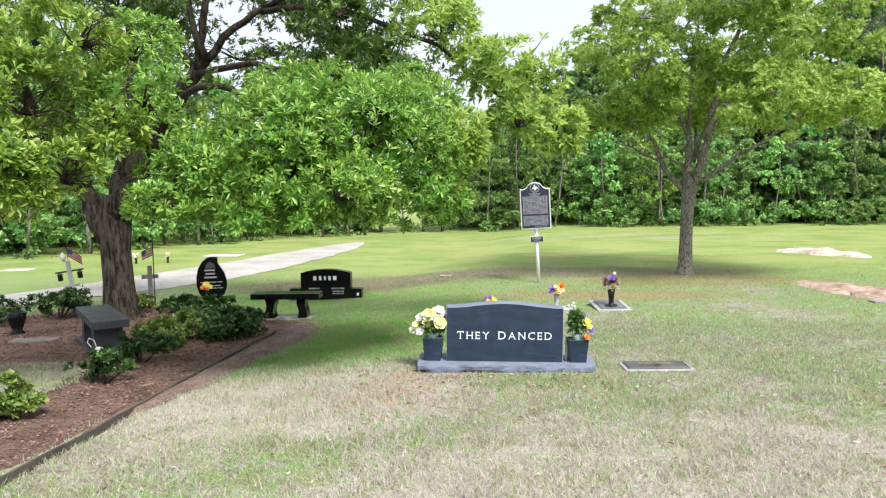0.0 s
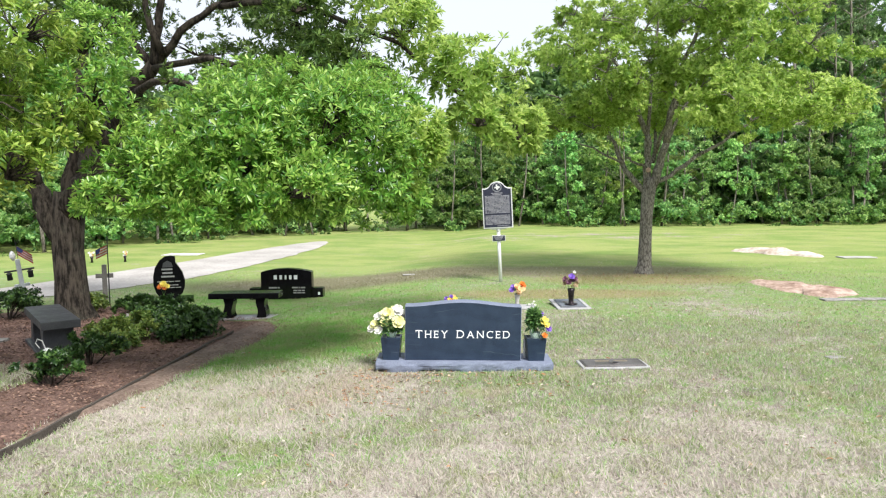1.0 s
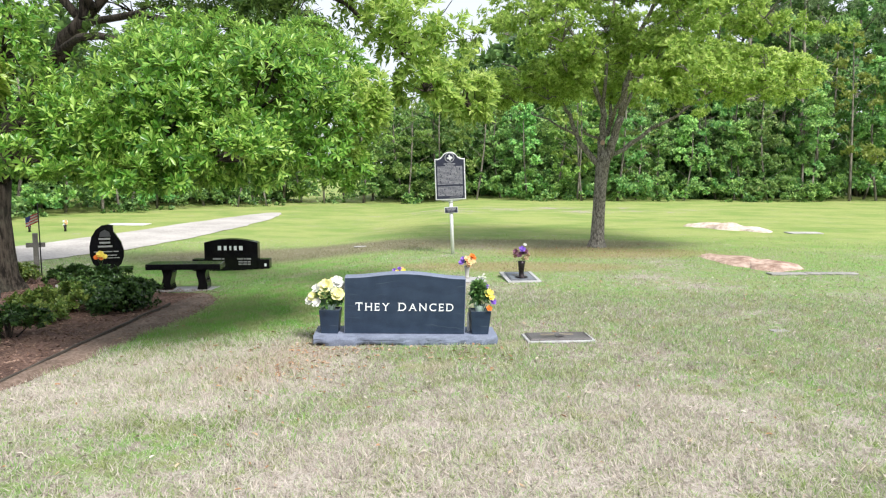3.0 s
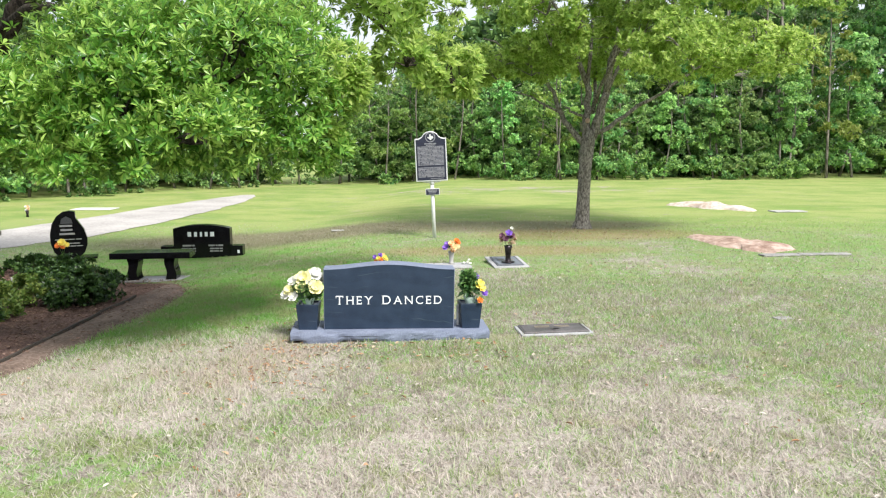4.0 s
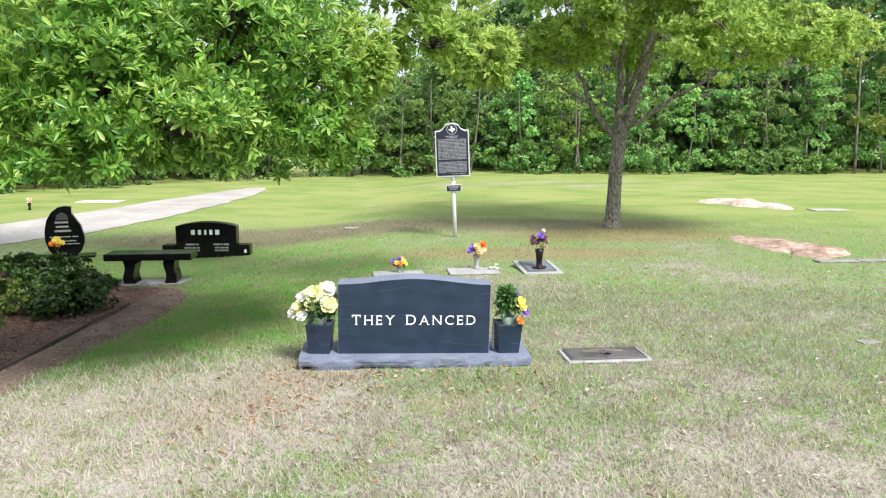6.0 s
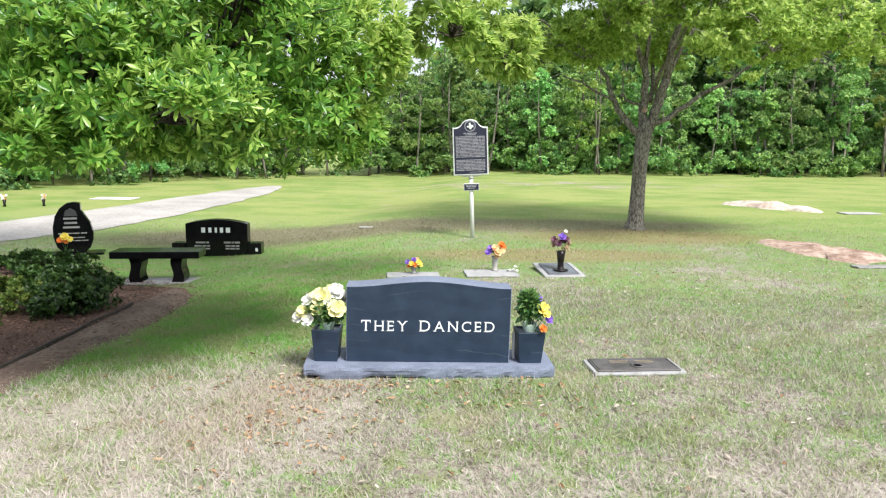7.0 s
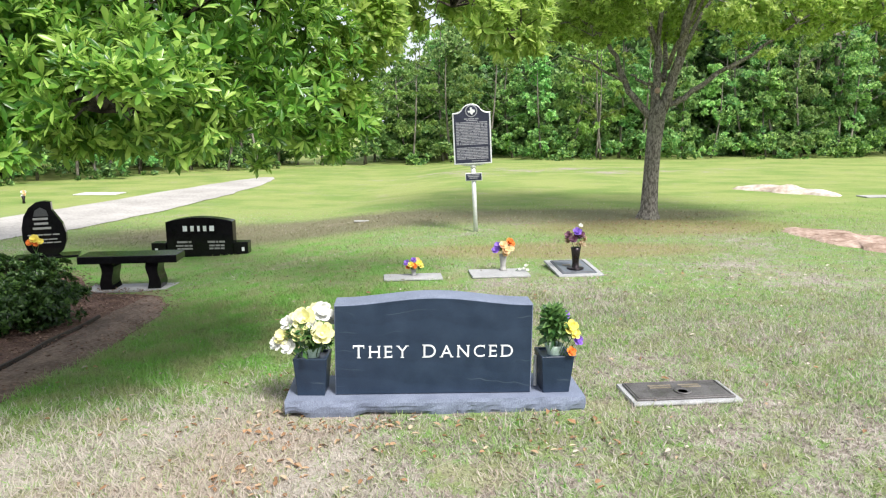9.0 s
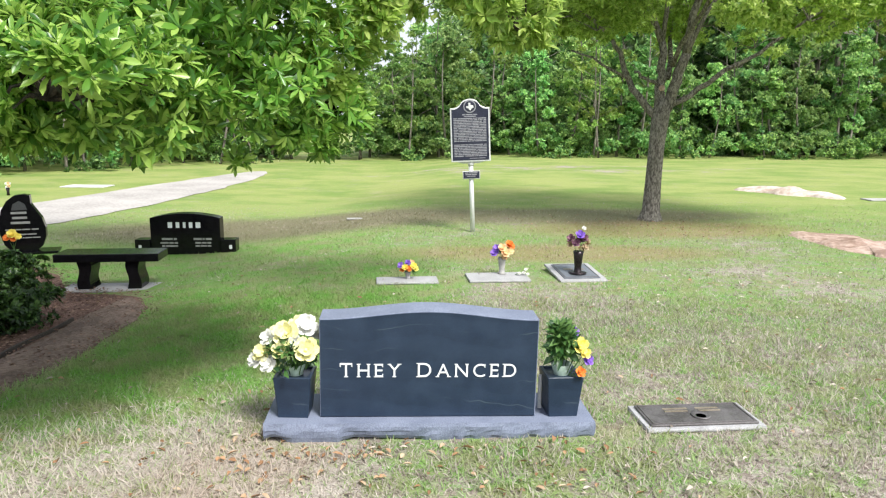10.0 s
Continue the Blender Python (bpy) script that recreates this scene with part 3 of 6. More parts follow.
tagged(part("sand_mound", soft_blob(SAND_MOUND, 0.085, 9, 0.13, 6), SAND, smooth=True), "low mound of pale sandy soil", "soil", kind="structure")
PATCH = smooth_loop([(-6.08, 5.05), (-5.31, 4.7), (-5.05, 5.52), (-5.48, 6.55), (-6.28, 6.82), (-6.88, 6.03)], 8, 0.08, 13)
tagged(part("grass_patch", lift(soft_blob(PATCH, 0.06, 5, 0.02, 3)), GROUND), "small patch of thin grass inside the mulch bed", "grass", kind="structure")


STRIP = smooth_loop([(-3.80, 4.4), (-3.74, 5.8), (-3.72, 7.1), (-3.78, 8.5), (-4.1, 9.8), (-4.55, 10.15), (-4.60, 9.3), (-4.50, 8.5), (-4.22, 7.0), (-3.98, 5.7)], 8, 0.06, 17)


def soil_strip():
    """The band of trodden soil between the edging and the grass."""
    n = len(STRIP) // 2
    bm = bmesh.new()
    prev = None
    for i in range(n + 1):
        a, b = Vector(STRIP[i]), Vector(STRIP[-i - 1 if i else -1])
        row = []
        for q in range(5):
            p = a.lerp(b, q / 4)
            rim = 0.0 if q in (0, 4) or i in (0, n) else 1.0
            row.append(bm.verts.new((p.x, p.y, 0.006 + rim * (0.044 + 0.012 * noise.noise((p.x * 5, p.y * 5, 3))))))
        if prev:
            for q in range(4):
                bm.faces.new((prev[q], prev[q + 1], row[q + 1], row[q]))
        prev = row
    tagged(part("soil_strip", lift(bm), BARE_SOIL, smooth=True), "band of trodden bare soil beside the bed edging", "soil", kind="structure")


soil_strip()


def edging_strip():
    pts = [(-3.66, 2.4), (-3.72, 3.61), (-3.83, 4.65), (-4.01, 5.7), (-4.25, 7.01), (-4.54, 8.5), (-4.63, 9.29)]
    bm = bmesh.new()
    prev = None
    n = 48
    for i in range(n + 1):
        k = i / n * (len(pts) - 1)
        j = min(int(k), len(pts) - 2)
        a, b = Vector(pts[j]), Vector(pts[j + 1])
        p = a.lerp(b, k - j) + Vector((0.09, 0.0))
        d = (b - a).normalized()
        s = Vector((d.y, -d.x)) * 0.013
        p += s * 0.6 * noise.noise((p.y * 3, 0, 7))
        h = 0.064 + 0.014 * noise.noise((p.y * 2.2, 3, 1))
        ring = [bm.verts.new((p.x + s.x, p.y + s.y, 0)), bm.verts.new((p.x + s.x * 0.8, p.y + s.y * 0.8, h)),
                bm.verts.new((p.x - s.x * 0.8, p.y - s.y * 0.8, h)), bm.verts.new((p.x - s.x, p.y - s.y, 0))]
        if prev:
            for q in range(3):
                bm.faces.new((prev[q], prev[q + 1], ring[q + 1], ring[q]))
        prev = ring
    tagged(part("bed_edging", lift(bm), EDGING), "dark weathered strip edging the mulch bed", "edging", kind="structure")


edging_strip()


# ---- trees ----
def crown_mesh(name, rng, clumps, leaf, count, slim, shell=0.45, low=-0.75, fine=False, far=False):
    items = []
    for x, y, z, rx, ry, rz, n in clumps:
        p, a = clump_points(rng, (x, y, z), (rx, ry, rz), n, shell, low)
        items.append(rosettes(rng, p, a, count, leaf, slim, fine=fine, far=far))
    return mesh_np(name, *gather(items))


def twig_mesh(bm, rng, clumps, per, r=0.006):
    for x, y, z, rx, ry, rz, n in clumps:
        p, a = clump_points(rng, (x, y, z), (rx, ry, rz), per, 0.5)
        if rz < 0.2:
            continue
        hub = Vector((x, y, z - rz * 0.25))
        for q in p:
            tube(limb_points(hub, q, 0.05, 3, rng, 0.05), [r * 2.2, r * 1.6, r, r * 0.5], 4, bm)
    return bm


def live_oak():
    """The broad oak over the mulch bed: short furrowed trunk, long limbs, foliage drooping to a person's height."""
    rng = np.random.default_rng(11)
    tree = thing("oak_tree", -7.97, 10.38, -0.26, 0, "broad oak with drooping fresh green foliage and furrowed trunk", "tree")
    o = Vector((7.97, -10.38, 0.26))
    bm = bmesh.new()
    tube([(0, 0, -0.1), (0, 0, 0.06), (-0.01, 0, 0.25), (-0.02, 0, 0.7), (-0.04, 0.0, 1.2), (-0.03, 0.02, 1.7), (0.02, 0.05, 2.15)], [0.44, 0.36, 0.285, 0.25, 0.24, 0.255, 0.25], 18, bm)
    for v in bm.verts:
        a = math.atan2(v.co.y, v.co.x)
        k = 1 + 0.07 * noise.noise((math.cos(a) * 2.5, math.sin(a) * 2.5, v.co.z * 0.7)) + (0.12 * math.sin(a * 5) if v.co.z < 0.1 else 0)
        v.co.x, v.co.y = v.co.x * k, v.co.y * k
    part("trunk", bm, OAK_BARK, tree, "dark furrowed bark", True)
    limbs = [((-8.04, 10.36, 1.10), (-8.48, 10.25, 2.0), 0.20, 0.15, 0.0), ((-8.48, 10.25, 2.0), (-8.62, 9.85, 2.75), 0.15, 0.11, 0.0), ((-8.62, 9.85, 2.75), (-8.47, 9.30, 3.10), 0.11, 0.09, 0.0), ((-8.47, 9.30, 3.10), (-8.45, 7.80, 4.60), 0.09, 0.03, 0.1),
             ((-7.90, 10.41, 1.60), (-7.25, 10.25, 2.60), 0.25, 0.17, 0.0), ((-7.25, 10.25, 2.60), (-6.90, 10.21, 3.00), 0.17, 0.15, 0.0), ((-6.90, 10.21, 3.00), (-6.09, 10.04, 3.85), 0.14, 0.11, 0.0), ((-7.91, 10.35, 1.77), (-7.63, 10.53, 4.20), 0.14, 0.08, 0.0),
             ((-6.09, 10.04, 3.85), (-4.95, 10.13, 4.75), 0.07, 0.045, 0.12), ((-4.95, 10.13, 4.75), (-2.40, 9.60, 5.00), 0.05, 0.02, 0.2),
             ((-6.09, 10.04, 3.85), (-5.90, 10.04, 5.20), 0.08, 0.045, 0.0), ((-6.09, 10.04, 3.85), (-7.02, 9.98, 5.00), 0.07, 0.03, 0.0),
             ((-6.77, 10.17, 3.10), (-3.30, 6.90, 2.55), 0.065, 0.03, 0.55), ((-6.15, 10.06, 3.80), (-2.20, 7.20, 2.60), 0.055, 0.025, 0.4), ((-5.01, 10.10, 4.70), (-1.00, 9.40, 3.00), 0.05, 0.02, 0.5),
             ((-8.24, 9.81, 2.40), (-5.32, 6.15, 2.90), 0.08, 0.03, 0.6), ((-8.37, 9.52, 2.90), (-6.72, 5.76, 3.20), 0.07, 0.03, 0.5), ((-7.63, 10.53, 4.20), (-8.14, 11.51, 6.00), 0.08, 0.03, 0.2),
             ((-5.90, 10.04, 5.20), (-4.55, 10.93, 6.60), 0.045, 0.02, 0.1), ((-2.90, 7.50, 2.90), (-1.60, 6.90, 2.20), 0.03, 0.012, 0.2), ((-3.30, 6.90, 2.60), (-4.00, 6.00, 2.00), 0.03, 0.012, 0.15),
             ((-5.90, 9.99, 4.00), (-6.65, 9.99, 6.40), 0.06, 0.02, 0.0)]
    for a, b, r0, r1, sag in limbs:
        n = 7
        pts = [p + o for p in limb_points(a, b, sag, n, rng, 0.06)]
        part("limb", tube(pts, [r0 + (r1 - r0) * i / n for i in range(n + 1)], 9), OAK_BARK, tree, "", True)
    skirt = [(-3.05, 6.45, 2.35, 0.85, 0.75, 0.62, 900), (-2.25, 6.75, 2.45, 0.85, 0.8, 0.70, 950), (-3.75, 6.15, 2.05, 0.55, 0.55, 0.45, 420), (-1.75, 7.0, 2.05, 0.50, 0.6, 0.6, 520),
             (-3.35, 6.25, 1.82, 0.55, 0.5, 0.32, 380), (-2.35, 6.35, 1.84, 0.65, 0.55, 0.30, 420), (-2.75, 5.95, 2.05, 0.55, 0.4, 0.42, 420), (-1.75, 6.75, 1.80, 0.30, 0.4, 0.18, 120),
             (-3.95, 5.75, 1.82, 0.38, 0.35, 0.22, 170), (-2.9, 7.3, 2.9, 0.8, 0.8, 0.40, 420), (-1.95, 7.6, 2.8, 0.65, 0.7, 0.45, 400), (-1.5, 7.2, 1.80, 0.14, 0.16, 0.10, 22),
             (-1.93, 7.03, 1.52, 0.08, 0.08, 0.06, 7), (-2.15, 5.85, 1.86, 0.38, 0.3, 0.28, 170), (-3.6, 7.4, 2.5, 0.7, 0.7, 0.5, 260),
             (-4.3, 6.1, 2.8, 0.5, 0.5, 0.40, 230), (-4.75, 6.6, 3.4, 0.6, 0.6, 0.4, 240),
             (-2.94, 5.7, 1.68, 0.30, 0.25, 0.14, 90), (-2.65, 5.7, 1.62, 0.28, 0.25, 0.12, 80), (-2.52, 5.9, 1.68, 0.30, 0.25, 0.13, 80), (-2.85, 5.45, 1.64, 0.25, 0.20, 0.12, 70), (-3.3, 5.6, 1.66, 0.30, 0.30, 0.13, 80),
             (-2.35, 6.2, 1.68, 0.30, 0.30, 0.12, 80), (-1.45, 7.25, 1.78, 0.22, 0.25, 0.22, 110), (-1.55, 7.05, 1.62, 0.18, 0.20, 0.14, 70), (-2.05, 6.45, 1.64, 0.26, 0.25, 0.10, 50)]
    left = [(-4.55, 5.25, 2.05, 0.40, 0.36, 0.30, 240), (-4.85, 4.9, 1.9, 0.36, 0.35, 0.26, 210), (-4.35, 5.65, 2.45, 0.32, 0.32, 0.28, 190), (-5.25, 5.1, 2.45, 0.45, 0.4, 0.35, 240),
            (-5.05, 5.35, 2.75, 0.62, 0.7, 0.55, 420), (-4.95, 4.95, 2.15, 0.42, 0.4, 0.30, 200), (-5.5, 5.9, 3.45, 0.8, 0.8, 0.55, 420), (-6.1, 5.1, 2.5, 0.7, 0.6, 0.5, 300),
            (-5.5, 5.2, 1.85, 0.4, 0.4, 0.22, 150), (-4.55, 5.5, 3.3, 0.45, 0.5, 0.35, 200), (-6.9, 5.6, 3.1, 0.8, 0.8, 0.6, 300), (-6.0, 7.2, 3.6, 0.8, 0.8, 0.45, 260), (-7.0, 7.4, 2.7, 0.5, 0.5, 0.3, 110)]
    upper = [(-1.05, 9.3, 3.35, 0.75, 0.8, 0.55, 380), (-0.42, 9.85, 2.62, 0.42, 0.5, 0.38, 230), (-2.05, 9.6, 4.1, 0.7, 0.8, 0.5, 270), (-0.9, 8.8, 2.75, 0.42, 0.45, 0.32, 150), (-0.62, 8.4, 2.5, 0.2, 0.2, 0.15, 40),
             (-2.6, 9.9, 5.0, 1.0, 1.0, 0.6, 300), (-3.6, 10.4, 4.4, 0.9, 0.9, 0.5, 200), (-3.4, 9.0, 5.6, 1.1, 1.1, 0.6, 280), (-4.6, 10.8, 6.4, 1.2, 1.2, 0.7, 280), (-6.0, 9.2, 6.6, 1.4, 1.4, 0.7, 320),
             (-7.6, 10.6, 5.9, 1.3, 1.3, 0.8, 280), (-8.2, 7.2, 4.9, 1.2, 1.2, 0.7, 300), (-9.0, 9.2, 4.4, 1.2, 1.2, 0.8, 260), (-7.2, 7.6, 5.6, 1.0, 1.0, 0.6, 240), (-4.8, 8.0, 6.2, 1.0, 1.0, 0.6, 260), (-3.0, 8.1, 4.1, 0.7, 0.7, 0.35, 150),
             (-8.4, 8.2, 3.3, 0.9, 0.9, 0.5, 170), (-6.2, 11.6, 4.4, 1.2, 1.0, 0.4, 70), (-4.4, 11.6, 4.2, 1.0, 0.8, 0.6, 170), (-8.2, 11.6, 3.8, 1.2, 1.0, 0.7, 200),
             (-3.7, 8.1, 3.2, 0.9, 0.8, 0.45, 260), (-2.5, 8.5, 3.5, 0.8, 0.8, 0.45, 240), (-2.9, 7.6, 2.2, 0.7, 0.5, 0.5, 200), (-6.2, 11.2, 5.6, 1.3, 1.0, 0.8, 330), (-5.0, 11.6, 5.2, 1.3, 1.0, 0.8, 330), (-7.4, 11.2, 4.9, 1.2, 1.0, 0.8, 300), (-3.4, 11.2, 5.5, 1.1, 1.0, 0.7, 260), (-8.8, 10.8, 5.4, 1.3, 1.1, 0.8, 280), (-6.4, 8.6, 4.6, 0.9, 0.9, 0.45, 150), (-3.2, 10.6, 3.5, 1.0, 0.8, 0.6, 230), (-4.6, 10.4, 3.6, 1.0, 0.8, 0.5, 150)]
    groups = [[(x + o.x, y + o.y, z + o.z, rx, ry, rz, int(n * 1.35)) for x, y, z, rx, ry, rz, n in g] for g in (skirt, left, upper)]
    mesh_object("crown", crown_mesh("crown", rng, groups[0], 0.078, 8, 0.29, fine=True), OAK_LEAF, tree, "drooping sprays of glossy green leaves")
    mesh_object("lower_crown", crown_mesh("lower_crown", rng, [(*c[:6], int(c[6] * 0.72)) for c in groups[1]], 0.088, 8, 0.29, fine=True), OAK_LEAF_YOUNG, tree, "yellow-green young sprays on a low limb")
    mesh_object("upper_crown", crown_mesh("upper_crown", rng, [(*c[:6], int(c[6] * 1.4)) for c in groups[2][5:]], 0.095, 7, 0.36, 0.85, far=True), OAK_LEAF_SHADED, tree, "sparser foliage high in the crown, darkened for shade")
    mesh_object("young_spray", crown_mesh("young_spray", rng, groups[2][:5], 0.105, 8, 0.34, far=True), OAK_LEAF_FAR, tree, "young yellow-green sprays at the crown's rim")
    rim = [(-1.33 + o.x, 7.35 + o.y, 2.35 + o.z, 0.30, 0.4, 0.45, 300), (-1.42 + o.x, 7.25 + o.y, 2.0 + o.z, 0.22, 0.3, 0.26, 140)]
    mesh_object("young_spray", crown_mesh("young_spray", rng, rim, 0.084, 8, 0.29, fine=True), OAK_LEAF_FAR, tree)
    tagged(part("twig", twig_mesh(bmesh.new(), rng, groups[0] + groups[1] + groups[2], 14), OAK_BARK, tree), kind="stuff")


def lawn_oak():
    """The smaller oak standing free on the lawn."""
    rng = np.random.default_rng(23)
    tree = thing("oak_tree", 2.03, 16.1, 0, 0, "young oak with grey trunk and rounded olive green crown", "tree")
    bm = bmesh.new()
    tube([(-0.02, 0, -0.1), (-0.02, 0, 0.03), (-0.01, 0, 0.18), (0.0, 0, 0.7), (0.02, 0, 1.3), (0.06, 0, 1.85), (0.10, 0, 2.15)], [0.26, 0.205, 0.158, 0.138, 0.134, 0.152, 0.14], 18, bm)
    for v in bm.verts:
        a = math.atan2(v.co.y, v.co.x)
        k = 1 + 0.06 * noise.noise((math.cos(a) * 2.5, math.sin(a) * 2.5, v.co.z * 1.3)) + (0.10 * math.sin(a * 4 + 1) if v.co.z < 0.06 else 0)
        v.co.x, v.co.y = v.co.x * k, v.co.y * k
    part("trunk", bm, GREY_BARK, tree, "grey ridged bark", True)
    # a low limb curving up on one side, three close uprights, and one long rising limb on the other
    limbs = [((-0.04, 0, 1.85), (-0.50, 0.05, 2.45), 0.095, 0.075, -0.03), ((-0.50, 0.05, 2.45), (-0.82, 0.1, 3.15), 0.075, 0.05, 0.0), ((-0.82, 0.1, 3.15), (-2.2, -0.4, 4.0), 0.05, 0.02, 0.12),
             ((-0.48, 0.05, 2.45), (-1.55, -0.2, 2.95), 0.04, 0.018, 0.05), ((-0.05, -0.05, 2.4), (-0.45, -0.1, 2.6), 0.045, 0.03, 0.0),
             ((0.02, 0, 1.95), (0.03, 0.1, 3.1), 0.125, 0.085, 0.0), ((0.03, 0.1, 3.1), (-0.9, 0.3, 5.2), 0.085, 0.03, 0.1), ((0.03, 0.1, 3.1), (0.25, -0.2, 6.6), 0.06, 0.02, 0.0),
             ((0.14, 0, 1.95), (0.42, -0.05, 2.9), 0.14, 0.11, 0.0), ((0.42, -0.05, 2.9), (0.62, -0.1, 4.2), 0.11, 0.07, 0.0), ((0.62, -0.1, 4.2), (1.5, -0.3, 6.6), 0.07, 0.02, 0.1), ((0.42, -0.05, 2.9), (1.6, 0.5, 4.8), 0.06, 0.02, 0.15),
             ((0.2, 0, 2.05), (1.05, -0.15, 2.62), 0.075, 0.055, -0.04), ((1.05, -0.15, 2.62), (2.05, -0.25, 3.25), 0.055, 0.032, -0.03), ((2.05, -0.25, 3.25), (3.5, -0.3, 4.0), 0.032, 0.014, 0.1),
             ((0.15, 0.05, 2.5), (0.5, 1.8, 4.3), 0.07, 0.022, 0.1), ((0.2, -0.05, 2.7), (0.6, -1.9, 3.9), 0.06, 0.02, 0.2), ((-0.4, 0.2, 4.0), (-1.8, -0.8, 5.0), 0.045, 0.018, 0.1)]
    for a, b, r0, r1, sag in limbs:
        pts = limb_points(a, b, sag, 6, rng, 0.035)
        part("limb", tube(pts, [0.74 * (r0 + (r1 - r0) * i / 6) for i in range(7)], 9), GREY_BARK, tree, "", True)
    stub = lathe([(0.05, -0.02), (0.055, 0.02), (0.03, 0.035)], 12)
    bmesh.ops.rotate(stub, verts=stub.verts, cent=(0, 0, 0), matrix=Matrix.Rotation(radians(90), 3, "X"))
    bmesh.ops.translate(stub, verts=stub.verts, vec=(0.03, -0.105, 2.32))
    part("pruned_stub", stub, RED_SOIL, tree, "pale scar of a pruned limb", True)
    clumps = []
    # the lowest tier: a broad, uneven skirt round the crown, hanging lower towards its rim
    for i in range(52):
        a, k = rng.uniform(0, 6.28), rng.uniform(0.2, 1.0) ** 0.7
        x, y = 0.7 + math.cos(a) * 3.4 * k, -0.2 + math.sin(a) * 2.9 * k
        s = rng.uniform(0.45, 0.8)
        clumps.append((x, y, 3.72 - 0.38 * k + rng.uniform(-0.25, 0.6), s, s, s * 0.55, int(270 * s)))
    # the dome above it, open enough to let some sky through
    for i in range(80):
        d = unit(rng.normal(size=(1, 3)))[0]
        k = rng.uniform(0.35, 1.0)
        x, y, z = 0.5 + d[0] * 3.9 * k, -0.2 + d[1] * 3.0 * k, 4.2 + abs(d[2]) * 3.6 * k
        s = rng.uniform(0.45, 0.85)
        clumps.append((x, y, z, s, s, s * 0.6, int(190 * s)))
    mesh_object("crown", crown_mesh("crown", rng, clumps, 0.092, 8, 0.44, 0.7, far=True), OAK_LEAF_FAR, tree, "rounded airy crown of small leaves")
    tagged(part("twig", twig_mesh(bmesh.new(), rng, clumps, 5, 0.006), GREY_BARK, tree), kind="stuff")


live_oak()
lawn_oak()


# ---- woodland round the lawn ----
def wood_tree(kind, seed):
    """One woodland tree at the origin."""
    rng = np.random.default_rng(seed)
    spec = {"tall": (14.0, 3.0, 1.0, 0.12), "young": (7.5, 2.1, 0.5, 0.06), "pale": (8.5, 2.1, 1.8, 0.06), "pine": (19.0, 2.4, 9.0, 0.19)}[kind]
    h, r, low, tr = spec
    names = {"tall": "tall leafy woodland tree with a straight trunk", "young": "young leafy woodland tree with low foliage", "pale": "slim woodland tree with pale spring leaves", "pine": "tall pine with a bare trunk and high crown"}
    tree = thing("pine_tree" if kind == "pine" else "woodland_tree", 0, 0, 0, 0, names[kind], "tree", "woodland edge")
    bend = rng.uniform(-0.8, 0.8, 2)
    pts = [(bend[0] * math.sin(k * 2.2), bend[1] * math.sin(k * 2.6), h * 0.93 * k - 0.1) for k in np.linspace(0, 1, 8)]
    bm = tube(pts, [tr * (1.15 - k) + 0.015 for k in np.linspace(0, 1, 8)], 7)
    for i in range(9):
        k = rng.uniform(max(0.18, low / h * 0.9), 0.9)
        b = Vector((bend[0] * math.sin(k * 2.2), bend[1] * math.sin(k * 2.6), h * 0.93 * k))
        a = rng.uniform(0, 6.28)
        ln = r * rng.uniform(0.5, 0.95)
        tube([b, b + Vector((math.cos(a) * ln * 0.5, math.sin(a) * ln * 0.5, ln * 0.35)), b + Vector((math.cos(a) * ln, math.sin(a) * ln, ln * 0.6))], [tr * 0.3, tr * 0.2, 0.01], 5, bm)
    part("trunk", bm, WOOD_BARK, tree, "", True)
    items = []
    for i in range({"tall": 60, "young": 40, "pale": 26, "pine": 24}[kind]):
        k = rng.uniform(0, 1)
        z = low + (h - low) * k
        prof = math.sin(math.pi * min(1, 0.18 + 0.82 * k)) ** 0.7 if kind != "young" else (1 - 0.75 * k)
        a, rr = rng.uniform(0, 6.28), r * prof * rng.uniform(0.3, 1.0)
        s = rng.uniform(0.5, 1.0) * (0.9 if kind in ("tall", "pine") else 0.62)
        p, ax = clump_points(rng, (math.cos(a) * rr, math.sin(a) * rr, z), (s, s, s * 0.6), {"tall": 30, "young": 36, "pale": 26, "pine": 26}[kind], 0.8)
        ln = {"tall": 0.30, "young": 0.21, "pale": 0.18, "pine": 0.36}[kind]
        items.append(rosettes(rng, p, ax, 4, ln, 0.62 if kind != "pine" else 0.16, far=True))
    leaf = {"tall": WOOD_LEAF, "young": WOOD_LEAF, "pale": WOOD_LEAF_PALE, "pine": PINE_LEAF}[kind]
    mesh_object("crown", mesh_np("crown", *gather(items)), leaf, tree)
    return tree


EDGE = [(-60.0, -8.0), (-36.37, 6.42), (-27.46, 13.73), (-20.14, 21.51), (-15.79, 32.03), (-9.85, 39.12), (1.4, 38.8), (12.8, 39.8), (22.0, 42.0), (40.0, 40.0), (60.0, 30.0)]


def along_edge(u):
    """A point on the woodland edge, u from 0 to 1 over its corners, and the way outwards."""
    k = u * (len(EDGE) - 1)
    j = min(int(k), len(EDGE) - 2)
    a, b = Vector(EDGE[j]), Vector(EDGE[j + 1])
    d = (b - a).normalized()
    return a.lerp(b, k - j), Vector((-d.y, d.x))


